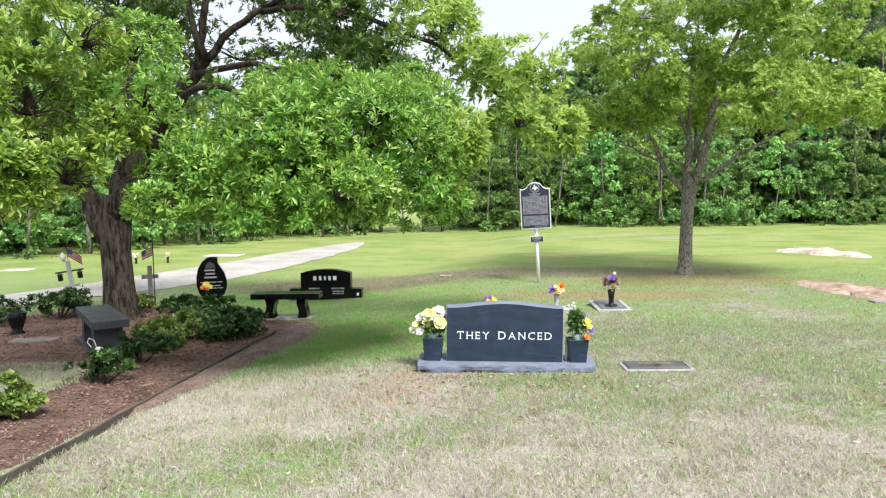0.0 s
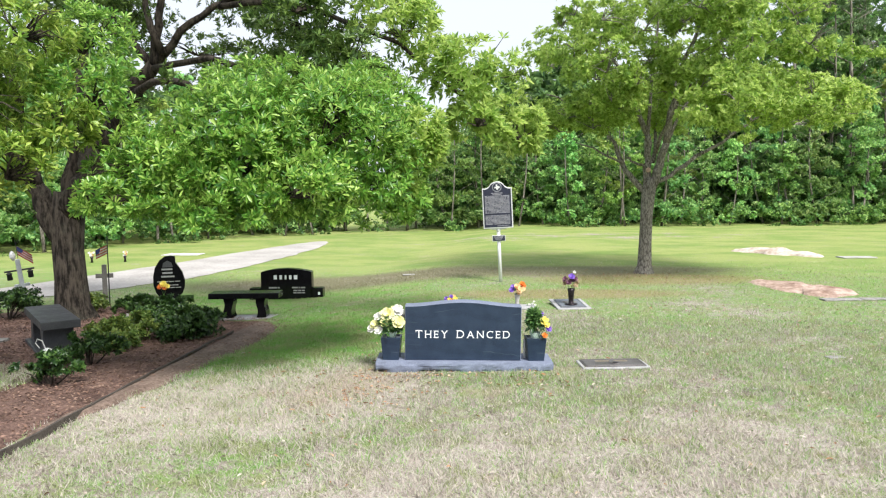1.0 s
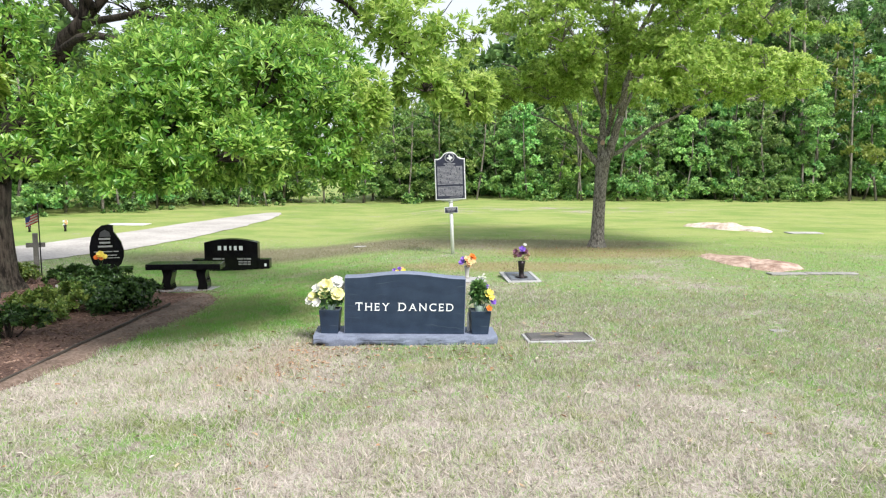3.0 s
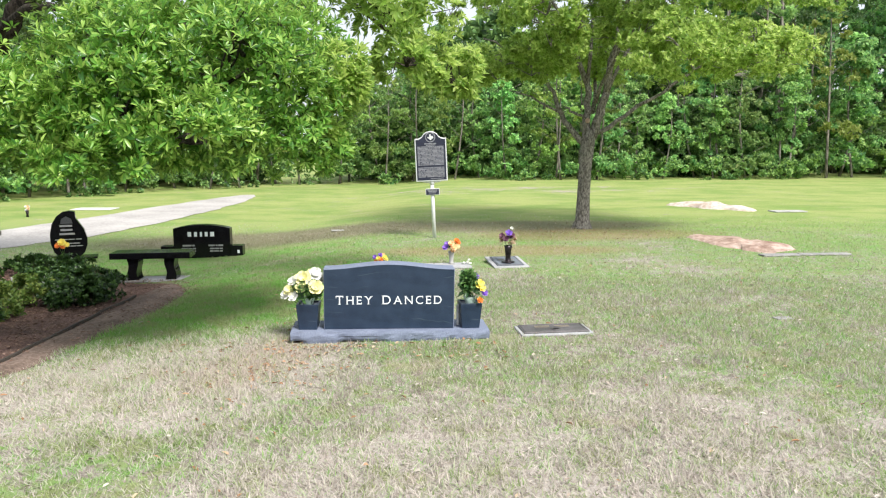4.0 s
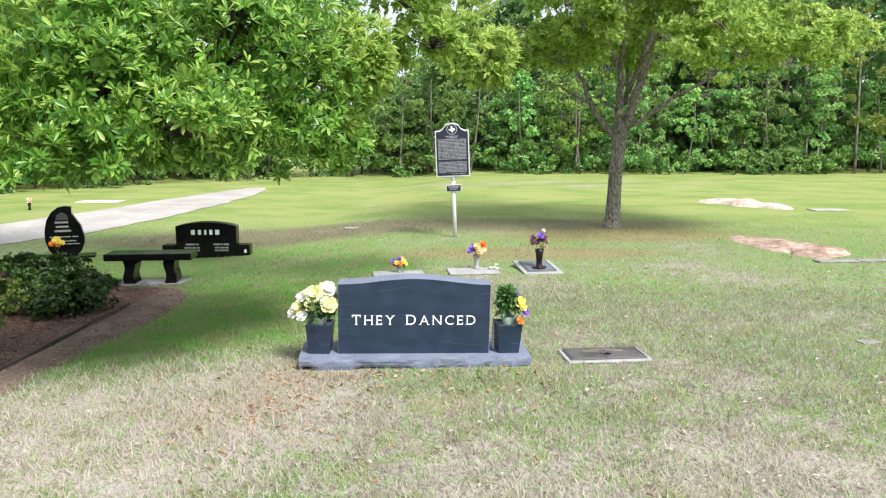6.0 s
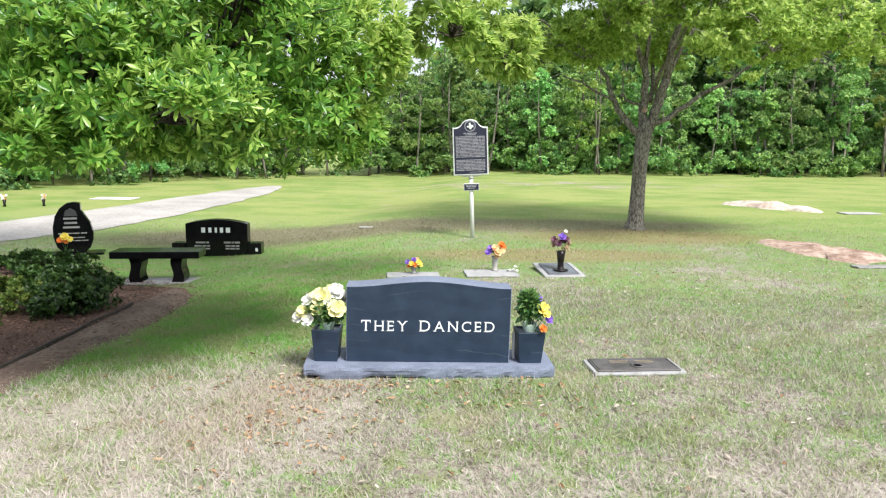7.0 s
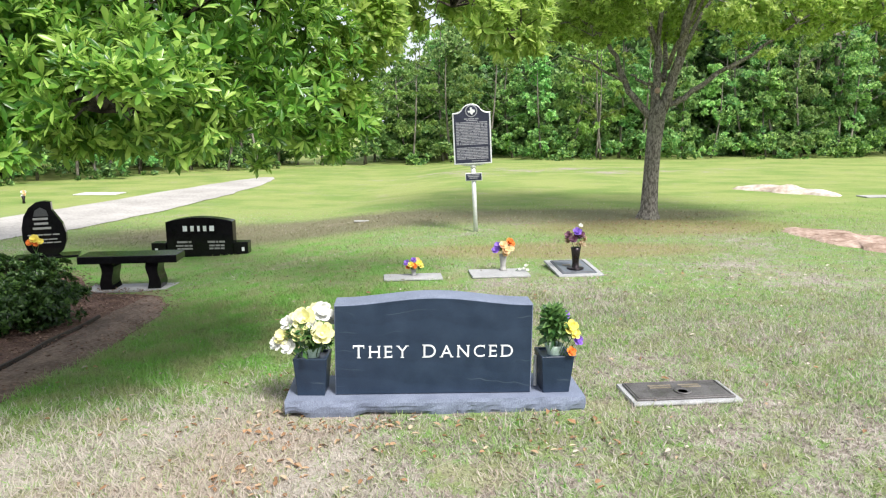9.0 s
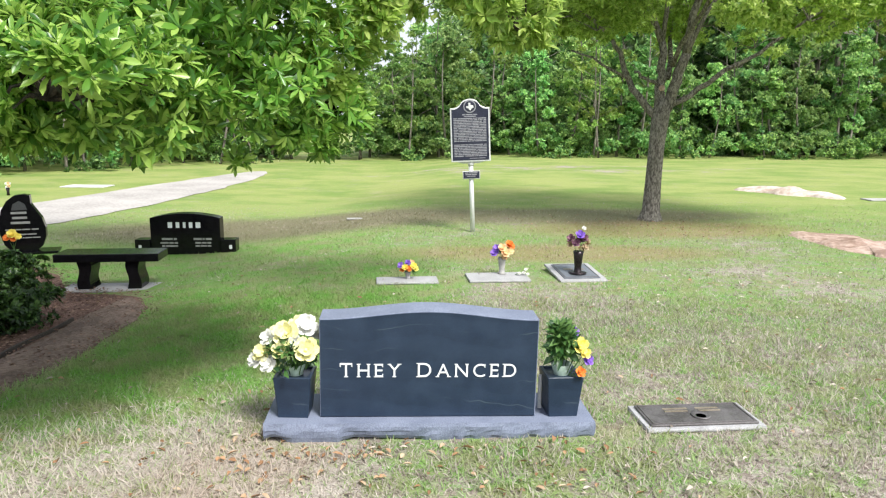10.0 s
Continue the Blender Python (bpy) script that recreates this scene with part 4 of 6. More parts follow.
def woodland():
    rng = random.Random(5)
    protos = {"tall": [wood_tree("tall", 1), wood_tree("tall", 2)], "young": [wood_tree("young", 3), wood_tree("young", 4)], "pale": [wood_tree("pale", 5), wood_tree("pale", 6)], "pine": [wood_tree("pine", 7), wood_tree("pine", 8)]}
    used = set()

    def put(kind, x, y, s):
        i = rng.randrange(2)
        ob, key = protos[kind][i], (kind, i)
        m = pose(x, y, float(ground_z(x, y)), rng.uniform(-2, 2), rng.uniform(-2, 2), rng.uniform(0, 360))
        if key not in used:
            used.add(key)
            ob.matrix_basis = m
            ob.scale = (s, s, s * rng.uniform(0.9, 1.1))
        else:
            c = copy_thing(ob, m)
            c.scale = (s, s, s * rng.uniform(0.9, 1.1))

    for row, (off, n, kinds, lo, hi) in enumerate([(1.0, 36, ("young", "young", "young", "pale"), 0.6, 1.05), (2.8, 28, ("young", "tall", "young"), 0.75, 1.1), (5.5, 24, ("tall", "tall", "young"), 0.75, 1.0), (9.0, 18, ("tall", "pine", "tall"), 0.85, 1.1), (14.0, 12, ("pine", "tall"), 0.9, 1.1)]):
        for i in range(n):
            u = 0.16 + 0.76 * (i + rng.uniform(0.1, 0.9)) / n
            p, w = along_edge(u)
            d = off + rng.uniform(-0.9, 1.1)
            x, y = p.x + w.x * d, p.y + w.y * d
            kind = rng.choice(kinds)
            s = rng.uniform(lo, hi)
            if row >= 1 and kind != "young" and math.degrees(math.atan2(x, y)) < 17:
                s *= 0.62 if kind == "tall" else 0.5
            put(kind, x, y, s)
    # unseen trees behind the camera, added for the polished granite to reflect
    for i in range(9):
        a = -2.6 + i * 0.23
        put("tall", 30 * math.sin(a * 1.0 + 3.0) + 4, -26 + 6 * math.cos(i * 1.7), rng.uniform(0.8, 1.1))
    for u, d in ((0.715, 9.0), (0.735, 6.0), (0.75, 8.0), (0.762, 5.0), (0.775, 9.0), (0.787, 6.0), (0.80, 8.0), (0.815, 5.5), (0.83, 8.0), (0.85, 7.0)):
        p, w = along_edge(u)
        put("pine", p.x + w.x * d, p.y + w.y * d, rng.uniform(0.85, 1.05))
        put("tall", p.x + w.x * (d + 3.0) + 0.8, p.y + w.y * (d + 3.0), rng.uniform(1.0, 1.25))
    for u in (0.30, 0.365, 0.372, 0.49, 0.50, 0.51, 0.62):
        p, w = along_edge(u)
        put("pale", p.x + w.x * 0.4, p.y + w.y * 0.4, rng.uniform(0.7, 0.9))


woodland()


def undergrowth():
    rng = np.random.default_rng(31)
    items, deep = [], []
    for i in range(740):
        u = 0.12 + 0.80 * rng.uniform()
        p, w = along_edge(u)
        d = rng.uniform(-0.3, 8.0)
        s = rng.uniform(0.35, 0.9)
        z = rng.uniform(0.0, 1.0) ** 2 * 1.3 if d < 0.7 else rng.uniform(0.2, 2.0 + 0.5 * d)
        q, ax = clump_points(rng, (p.x + w.x * d, p.y + w.y * d, z + float(ground_z(p.x, p.y))), (s, s, s * 0.75), int(70 * s), 0.7)
        # left stretch and inner clumps take the leaf colour darkened for shade
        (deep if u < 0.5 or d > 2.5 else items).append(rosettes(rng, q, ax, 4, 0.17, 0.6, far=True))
    ob = mesh_object("undergrowth", mesh_np("undergrowth", *gather(deep)), WOOD_SHADED)
    tagged(ob, "undergrowth below the woodland trees, its leaf colour darkened for shade", "undergrowth", kind="stuff")
    ob = mesh_object("undergrowth", mesh_np("undergrowth", *gather(items)), BRUSH_LEAF)
    tagged(ob, "dense green undergrowth along the woodland edge", "undergrowth", kind="stuff")


undergrowth()


def far_woods():
    """The wood's depth behind its edge."""
    rng = np.random.default_rng(37)
    items = []
    for i in range(1000):
        u = 0.12 + 0.82 * rng.uniform()
        p, w = along_edge(u)
        d = rng.uniform(7.0, 22.0)
        x, y = p.x + w.x * d, p.y + w.y * d
        s = rng.uniform(0.9, 1.9)
        left = math.degrees(math.atan2(-x, y))
        top = 5.0 if abs(left - 8.6) < 2.8 or 24 < left < 31 else (13.0 if left < -17 else 9.0)
        q, ax = clump_points(rng, (x, y, rng.uniform(0.3, top)), (s, s, s * 0.7), int(22 * s), 0.8)
        items.append(rosettes(rng, q, ax, 4, 0.55, 0.62, far=True))
    for i in range(620):
        u = 0.12 + 0.82 * rng.uniform()
        p, w = along_edge(u)
        d = rng.uniform(22.0, 38.0)
        x, y = p.x + w.x * d, p.y + w.y * d
        left = math.degrees(math.atan2(-x, y))
        s = rng.uniform(1.4, 2.6)
        top = 6.5 if abs(left - 8.6) < 2.8 or 24 < left < 31 else (17.0 if left < -17 else 12.5)
        q, ax = clump_points(rng, (x, y, rng.uniform(0.3, top)), (s, s, s * 0.7), int(11 * s), 0.8)
        items.append(rosettes(rng, q, ax, 4, 0.9, 0.65, far=True))
    for i in range(1300):  # the understorey just behind the first trees, shade put into its leaf colour
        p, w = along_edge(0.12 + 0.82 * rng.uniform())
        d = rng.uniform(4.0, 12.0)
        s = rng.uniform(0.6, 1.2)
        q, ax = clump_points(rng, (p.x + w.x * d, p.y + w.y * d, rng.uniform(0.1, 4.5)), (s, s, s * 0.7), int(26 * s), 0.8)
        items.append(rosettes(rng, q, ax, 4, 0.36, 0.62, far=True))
    ob = mesh_object("far_woods", mesh_np("far_woods", *gather(items)), WOOD_SHADED)
    tagged(ob, "green wood behind the lawn, its leaf colour darkened for shade", "woods", kind="stuff")


far_woods()


# ---- flowers ----
def blossom(parent, material, at, r, facing=(0, -0.5, 0.85), petals=7, seed=0, cup=0.45, name="blossom"):
    """A silk flower: two whorls of cupped petals round a small heart."""
    rng = random.Random(seed)
    z = Vector(facing).normalized()
    x = z.orthogonal().normalized()
    y = z.cross(x)
    bm = bmesh.new()
    for layer, (k, lift) in enumerate(((1.0, cup), (0.62, cup + 0.45))):
        for i in range(petals):
            a = 2 * math.pi * (i + 0.5 * layer) / petals + rng.uniform(-0.15, 0.15)
            d, s = x * math.cos(a) + y * math.sin(a), y * math.cos(a) - x * math.sin(a)
            w = r * k * 0.42
            rows = []
            for f, g in ((0.08, 0.3), (0.45, 1.0), (0.82, 0.95), (1.0, 0.45)):
                c = d * r * k * f + z * r * lift * f ** 1.5 * (1 + rng.uniform(-0.1, 0.1))
                rows.append([bm.verts.new(Vector(at) + c + s * w * g * q + z * w * 0.25 * abs(q)) for q in (-1, 0, 1)])
            for m_, n_ in zip(rows, rows[1:]):
                bm.faces.new((m_[0], m_[1], n_[1], n_[0]))
                bm.faces.new((m_[1], m_[2], n_[2], n_[1]))
    bmesh.ops.create_icosphere(bm, subdivisions=1, radius=r * 0.16, matrix=Matrix.Translation(Vector(at) + z * r * 0.3))
    return part(name, bm, material, parent, "", True)


def foliage(parent, centre, radii, n, leaf, seed, material=STEM_LEAF, slim=0.4, name="leaves"):
    rng = np.random.default_rng(seed)
    p, a = clump_points(rng, centre, radii, n, 0.8, -0.5)
    return mesh_object(name, mesh_np(name, *rosettes(rng, p, a, 4, leaf, slim)), material, parent)


def stems(parent, at, ends, r=0.003):
    bm = bmesh.new()
    for e in ends:
        tube([at, (Vector(at) + Vector(e)) / 2 + Vector((0, 0, 0.01)), e], [r, r, r * 0.7], 5, bm)
    part("stems", bm, STEM_LEAF, parent)


# ---- the monument ----
def bars(parent, lines, material, y, name="inscription", thick=0.002):
    """Rows of plain bars standing for writing: each line is x0, x1, z, height and the number of words. Few bars are parts of their own."""
    rng = random.Random(len(lines))
    cells = []
    for x0, x1, z, h, words in lines:
        cuts = [0.0] + sorted(rng.uniform(0.08, 0.92) for _ in range(words - 1)) + [1.0]
        for a, b in zip(cuts, cuts[1:]):
            a_, b_ = x0 + (x1 - x0) * a, x0 + (x1 - x0) * b - (h * 0.5 if words > 1 else 0)
            if b_ - a_ > h * 0.4:
                cells.append((b_ - a_, h, (a_ + b_) / 2, z - h / 2))
    if len(cells) <= 30:
        for w, h, x, z in cells:
            part(name, box(w, thick, h, (x, y, z)), material, parent)
        return
    bm = bmesh.new()
    for w, h, x, z in cells:
        box(w, thick, h, (x, y, z), 0, bm)
    tagged(part(name, bm, material, parent), kind="stuff")


def rock_slab(sx, sy, sz, rough, seed):
    """A slab with a sawn top and rough, split sides."""
    bm = bmesh.new()
    nx, ny, nz = max(8, int(sx / 0.03)), max(3, int(sy / 0.05)), 5
    loop = [(-sx / 2 + sx * i / nx, -sy / 2, 0, -1) for i in range(nx)] + [(sx / 2, -sy / 2 + sy * i / ny, 1, 0) for i in range(ny)]
    loop += [(sx / 2 - sx * i / nx, sy / 2, 0, 1) for i in range(nx)] + [(-sx / 2, sy / 2 - sy * i / ny, -1, 0) for i in range(ny)]
    rings = []
    for k in range(nz + 1):
        z = sz * k / nz
        ring = []
        for x, y, ax, ay in loop:
            d = rough * (noise.noise((x * 9 + seed, y * 9, z * 14)) + 0.5 * noise.noise((x * 25, y * 25 + seed, z * 30))) * (1 - 0.75 * (k == nz)) - (0.012 if k == 0 else 0) + 0.006 * math.sin(math.pi * k / nz)
            ring.append(bm.verts.new((x + ax * d, y + ay * d, z + (0.35 * rough * noise.noise((x * 7, y * 7, seed)) if 0 < k < nz else 0))))
        rings.append(ring)
    for a, b in zip(rings, rings[1:]):
        for i in range(len(a)):
            j = (i + 1) % len(a)
            bm.faces.new((a[i], a[j], b[j], b[i]))
    bm.faces.new(rings[-1])
    bm.faces.new(rings[0][::-1])
    return bm


def split_base(sx, sy, sz):
    """A slab with a sawn top and rock-pitched sides: flat upper faces with scalloped chips broken from the lower edge."""
    bm = rock_slab(sx, sy, sz, 0.010, 4)
    for v in bm.verts:
        if v.co.z < sz * 0.45:
            chip = max(0.0, noise.noise((v.co.x * 6.5, v.co.y * 6.5, 2.0))) + 0.5 * max(0.0, noise.noise((v.co.x * 17, v.co.y * 17, 5.0)))
            v.co.y *= 1.0 - 0.06 * chip * (1.0 - v.co.z / sz)
            v.co.z += 0.022 * chip
    bmesh.ops.translate(bm, verts=[v for v in bm.verts if v.co.z < 0.004], vec=(0, 0, -0.03))
    return bm


def letter_mesh(ch, x, z, h, serifs):
    """One raised capital of height h with its left foot at x, z; returns its bmesh and width."""
    cu = bpy.data.curves.new("glyph", "FONT")
    cu.body, cu.size, cu.extrude, cu.offset = ch, 1.0, 0.0, -0.004
    ob = bpy.data.objects.new("glyph", cu)
    scene.collection.objects.link(ob)
    me = bpy.data.meshes.new_from_object(ob.evaluated_get(bpy.context.evaluated_depsgraph_get()))
    bpy.data.objects.remove(ob)
    co = np.array([v.co for v in me.vertices])
    lo, hi = co.min(0), co.max(0)
    s = h / (hi[1] - lo[1])
    w = (hi[0] - lo[0]) * s
    bm = bmesh.new()
    bm.from_mesh(me)
    bpy.data.meshes.remove(me)
    for v in bm.verts:
        v.co = Vector(((v.co.x - lo[0]) * s + x, 0, (v.co.y - lo[1]) * s + z))
    g = bmesh.ops.extrude_face_region(bm, geom=bm.faces[:])["geom"]
    bmesh.ops.translate(bm, verts=[v for v in g if isinstance(v, bmesh.types.BMVert)], vec=(0, -0.003, 0))
    for fx, fz, sw, sh in serifs:
        box(sw * h, 0.0036, sh * h, (x + w * fx, -0.0016, z + fz * h - (sh * h if fz > 0.5 else 0)), 0, bm)
    return bm, w


SERIFS = {"T": [(0.5, 0, 0.28, 0.045), (0.03, 1.0, 0.06, 0.26), (0.97, 1.0, 0.06, 0.26)], "H": [(0.08, 0, 0.28, 0.045), (0.92, 0, 0.28, 0.045), (0.08, 1, 0.28, 0.045), (0.92, 1, 0.28, 0.045)],
          "E": [(0.06, 0, 0.25, 0.045), (0.06, 1, 0.25, 0.045), (0.98, 0, 0.06, 0.24), (0.96, 1, 0.06, 0.24)], "Y": [(0.5, 0, 0.28, 0.045), (0.08, 1, 0.28, 0.045), (0.92, 1, 0.28, 0.045)],
          "D": [(0.02, 0, 0.24, 0.045), (0.02, 1, 0.24, 0.045)], "A": [(0.06, 0, 0.27, 0.045), (0.94, 0, 0.27, 0.045)], "N": [(0.08, 0, 0.27, 0.045), (0.06, 1, 0.25, 0.045), (0.92, 1, 0.27, 0.045)], "C": [(0.97, 1, 0.06, 0.28)]}


def granite_vase(parent_x, label):
    """A square tapered granite vase; returns it with its mouth at 0.235 m."""
    v = thing("flower_vase", 0, 0, 0, 0, label, "vase", "vases beside the monument")
    bm = bmesh.new()
    s0, s1, h, wall = 0.082, 0.102, 0.235, 0.02
    rings = [[(-1, -1), (1, -1), (1, 1), (-1, 1)]] * 4
    vs = [[bm.verts.new((x * s, y * s, z)) for x, y in r] for r, (s, z) in zip(rings, ((s0, 0), (s1, h), (s1 - wall, h), (s1 - wall - 0.002, h - 0.012)))]
    for a, b in zip(vs, vs[1:]):
        for i in range(4):
            bm.faces.new((a[i], a[(i + 1) % 4], b[(i + 1) % 4], b[i]))
    bm.faces.new(vs[0][::-1])
    bm.faces.new(vs[-1])
    bmesh.ops.bevel(bm, geom=[e for e in bm.edges if e.verts[0].co.z > 0.2 or e.verts[1].co.z > 0.2], offset=0.003, segments=1, affect="EDGES")
    part("vase_body", bm, MONUMENT, v)
    return v


def monument():
    cx, cy, yaw, lean = -0.850, 7.10, 9.8, 0.9
    m = pose(cx, cy, 0, 0, lean, yaw)
    stone = thing("headstone", cx, cy, 0, yaw, "blue-grey granite headstone with pale raised lettering", "headstone", "", "", 0, lean)
    slab = split_base(1.81, 0.42, 0.10)
    bmesh.ops.translate(slab, verts=slab.verts, vec=(0, -0.03, 0))
    part("base", slab, MONUMENT_CUT, stone, "light grey base with rough split sides")
    w, hs, rise, dx = 0.598, 0.560, 0.045, -0.014
    curve = [(dx + w - 2 * w * i / 24, 0.10 + hs + rise * (0.5 + 0.5 * math.cos(math.pi * (1 - 2 * i / 24)))) for i in range(25)]
    part("die", prism([(dx - w, 0.102), (dx + w, 0.102)] + curve, 0.20, 0.004, None, -0.055), MONUMENT_CUT, stone, "frosted grey top and sides")
    inner = [(dx - w + 0.006, 0.106), (dx + w - 0.006, 0.106)] + [(dx + (x - dx) * (w - 0.006) / w, z - 0.006) for x, z in curve]
    part("polished_face", prism(inner, 0.006, 0.0, None, -0.157), MONUMENT, stone, "dark polished face with faint pale veins")
    x = -0.502
    for word, gap in (("THEY", 0.065), ("DANCED", 0.0)):
        for i, ch in enumerate(word):
            h = 0.080 if i == 0 else 0.0750
            bm, lw = letter_mesh(ch, x, 0.334, h, SERIFS[ch])
            bmesh.ops.translate(bm, verts=bm.verts, vec=(0, -0.1603, 0))
            part("letter", bm, LETTER, stone, "letter " + ch)
            x += lw + 0.0300
        x += gap
    for side, label in ((-1, "square granite vase holding white and yellow silk flowers"), (1, "square granite vase holding mixed bright silk flowers")):
        v = granite_vase(side, label)
        p = m @ Vector((side * 0.745 - 0.008, -0.08, 0.10))
        v.matrix_basis = pose(p.x, p.y, p.z + 0.001, 0, lean, yaw + side * 3)
        part("cup", lathe([(0.03, 0.10), (0.045, 0.24), (0.062, 0.285), (0.055, 0.285), (0.04, 0.24)], 14), FOAM, v, "pale green liner cup", True)
        b = thing("bouquet", p.x, p.y, p.z + 0.001, yaw, "white and pale yellow silk flower bouquet" if side < 0 else "bouquet of yellow, violet and orange silk flowers", "flowers")
        if side < 0:
            heads = [(PETAL_CREAM, (-0.03, -0.04, 0.46), 0.073), (PETAL_WHITE, (0.07, 0.0, 0.49), 0.065), (PETAL_CREAM, (0.075, -0.09, 0.385), 0.071), (PETAL_WHITE, (-0.13, -0.02, 0.435), 0.047), (PETAL_CREAM, (-0.15, -0.04, 0.36), 0.060),
                     (PETAL_WHITE, (-0.19, -0.03, 0.315), 0.052), (PETAL_WHITE, (-0.12, -0.08, 0.305), 0.050), (PETAL_CREAM, (-0.05, -0.09, 0.385), 0.053), (PETAL_WHITE, (0.02, -0.07, 0.42), 0.043), (PETAL_CREAM, (0.02, 0.07, 0.47), 0.060), (PETAL_WHITE, (0.11, 0.05, 0.44), 0.052), (PETAL_CREAM, (-0.09, 0.06, 0.44), 0.052)]
            foliage(b, (-0.03, -0.02, 0.34), (0.125, 0.11, 0.10), 90, 0.065, 41, STEM_LEAF, 0.5)
        else:
            heads = [(PETAL_YELLOW, (0.08, -0.09, 0.41), 0.055), (PETAL_YELLOW, (0.105, -0.10, 0.375), 0.039), (PETAL_PURPLE, (0.125, -0.09, 0.33), 0.039), (PETAL_ORANGE, (0.085, -0.10, 0.265), 0.035), (PETAL_ORANGE, (0.01, -0.04, 0.475), 0.033), (PETAL_PURPLE, (0.06, -0.03, 0.475), 0.033),
                     (PETAL_ORANGE, (-0.02, -0.06, 0.46), 0.023), (PETAL_YELLOW, (-0.03, 0.03, 0.50), 0.027), (PETAL_PURPLE, (0.04, 0.07, 0.43), 0.031)]
            foliage(b, (0.0, -0.02, 0.37), (0.085, 0.085, 0.14), 105, 0.08, 43, STEM_LEAF, 0.42)
        for i, (mt, at, r) in enumerate(heads):
            blossom(b, mt, at, r * (1.0 if side < 0 else 0.9), (at[0] * 3, -0.75 + at[1] * 2, 0.6), 6 if r > 0.06 else 5, i + 3)
        stems(b, (0, 0, 0.12), [at for _, at, _ in heads])
    p = m @ Vector((0.632, -0.04, 0.10))
    c = thing("candle", p.x, p.y, p.z + 0.001, 0, "small white candle between headstone and vase", "candle")
    part("wax", lathe([(0.011, 0), (0.011, 0.19), (0.008, 0.2)], 10), WHITE_PAINT, c)


monument()


# ---- flat grave markers ----
def flat_marker(cx, cy, yaw, w, d, plate, label, tilt=0.0, group="flat grave markers"):
    mk = thing("grave_marker", cx, cy, 0.015 if tilt else 0, yaw, label, "grave marker", group, "", tilt)
    part("slab", rock_slab(w, d, 0.028, 0.006, cx), GREY_GRANITE, mk, "grey granite border")
    top = 0.028
    if plate:
        pw, pd = (w - 0.12, d - 0.14) if tilt else (w - 0.055, d - 0.045)
        part("plaque", box(pw, pd, 0.014, (0, 0, top), 0.005), PLATE_BLUE if tilt else BRONZE, mk, "blue-grey cast plate" if tilt else "weathered bronze plaque")
        bm = bmesh.new()
        for sx, sy, ax, ay in ((pw - 0.03, 0.008, 0, pd / 2 - 0.017), (pw - 0.03, 0.008, 0, -pd / 2 + 0.017), (0.008, pd - 0.05, pw / 2 - 0.017, 0), (0.008, pd - 0.05, -pw / 2 + 0.017, 0)):
            box(sx, sy, 0.006, (ax, ay, top + 0.013), 0.002, bm)
        part("rim", bm, BRONZE, mk)
        bm = bmesh.new()
        for x0, x1, yy in ((-0.17, -0.02, 0.07), (0.03, 0.17, 0.07), (-0.17, -0.03, 0.035), (0.04, 0.17, 0.035)):
            if pw > 0.5:
                box(x1 - x0, 0.016, 0.004, ((x0 + x1) / 2, yy, top + 0.013), 0, bm)
            else:
                box((x1 - x0) * 0.7, 0.016, 0.004, ((x0 + x1) * 0.35, yy, top + 0.013), 0, bm)
        part("inscription", bm, BRONZE_LIGHT, mk)
        if pw > 0.5:
            part("vase_ring", lathe([(0.052, top + 0.012), (0.058, top + 0.018), (0.05, top + 0.022), (0.038, top + 0.018), (0.03, top + 0.014)], 20, (0.02, -0.035, 0)), BRONZE, mk, "round bronze vase ring", True)
    return mk


flat_marker(0.692, 7.315, 11.5, 0.69, 0.33, True, "flat bronze grave plaque on a grey granite border")
flat_marker(-1.545, 10.63, 12.0, 0.66, 0.27, False, "flat grey granite grave marker set in the grass")
flat_marker(-0.575, 10.92, 12.0, 0.67, 0.40, False, "flat grey granite grave marker with a pinkish edge")
flat_marker(0.30, 11.22, 13.0, 0.53, 0.70, True, "raised bronze plaque on a pale granite block", 4.0)


def round_vase(x, y, z, r, h, material, label):
    v = thing("flower_vase", x, y, z, 0, label, "vase", "grave vases")
    part("vase_body", lathe([(r * 1.15, 0), (r * 0.8, 0.02), (r * 0.75, h * 0.3), (r, h * 0.8), (r * 1.15, h), (r * 0.95, h), (r * 0.7, h * 0.5)], 16), material, v, "", True)
    return v


round_vase(-1.545, 10.68, 0.029, 0.03, 0.07, GREY_GRANITE, "small low grave vase of grey stone")
pot = thing("bouquet", -1.545, 10.68, 0.08, 9, "small posy of yellow, orange and violet flowers", "flowers")
for i, (mt, at, r) in enumerate([(PETAL_PURPLE, (-0.075, -0.02, 0.09), 0.04), (PETAL_YELLOW, (-0.03, -0.05, 0.075), 0.038), (PETAL_ORANGE, (0.01, -0.055, 0.06), 0.04), (PETAL_YELLOW, (0.06, -0.03, 0.085), 0.042),
                                 (PETAL_PURPLE, (0.0, -0.01, 0.12), 0.036), (PETAL_YELLOW, (0.08, -0.02, 0.055), 0.036), (PETAL_ORANGE, (-0.055, -0.03, 0.045), 0.034), (PETAL_PEACH, (0.04, 0.02, 0.115), 0.034)]):
    blossom(pot, mt, at, r, (at[0] * 4, -0.7, 0.7), 5, i)
foliage(pot, (0, 0, 0.05), (0.07, 0.06, 0.05), 26, 0.045, 51)
round_vase(-0.53, 11.05, 0.029, 0.042, 0.19, CONCRETE, "grey stone grave vase with flowers")
pot = thing("bouquet", -0.53, 11.05, 0.22, 9, "bouquet of violet, peach and orange flowers", "flowers")
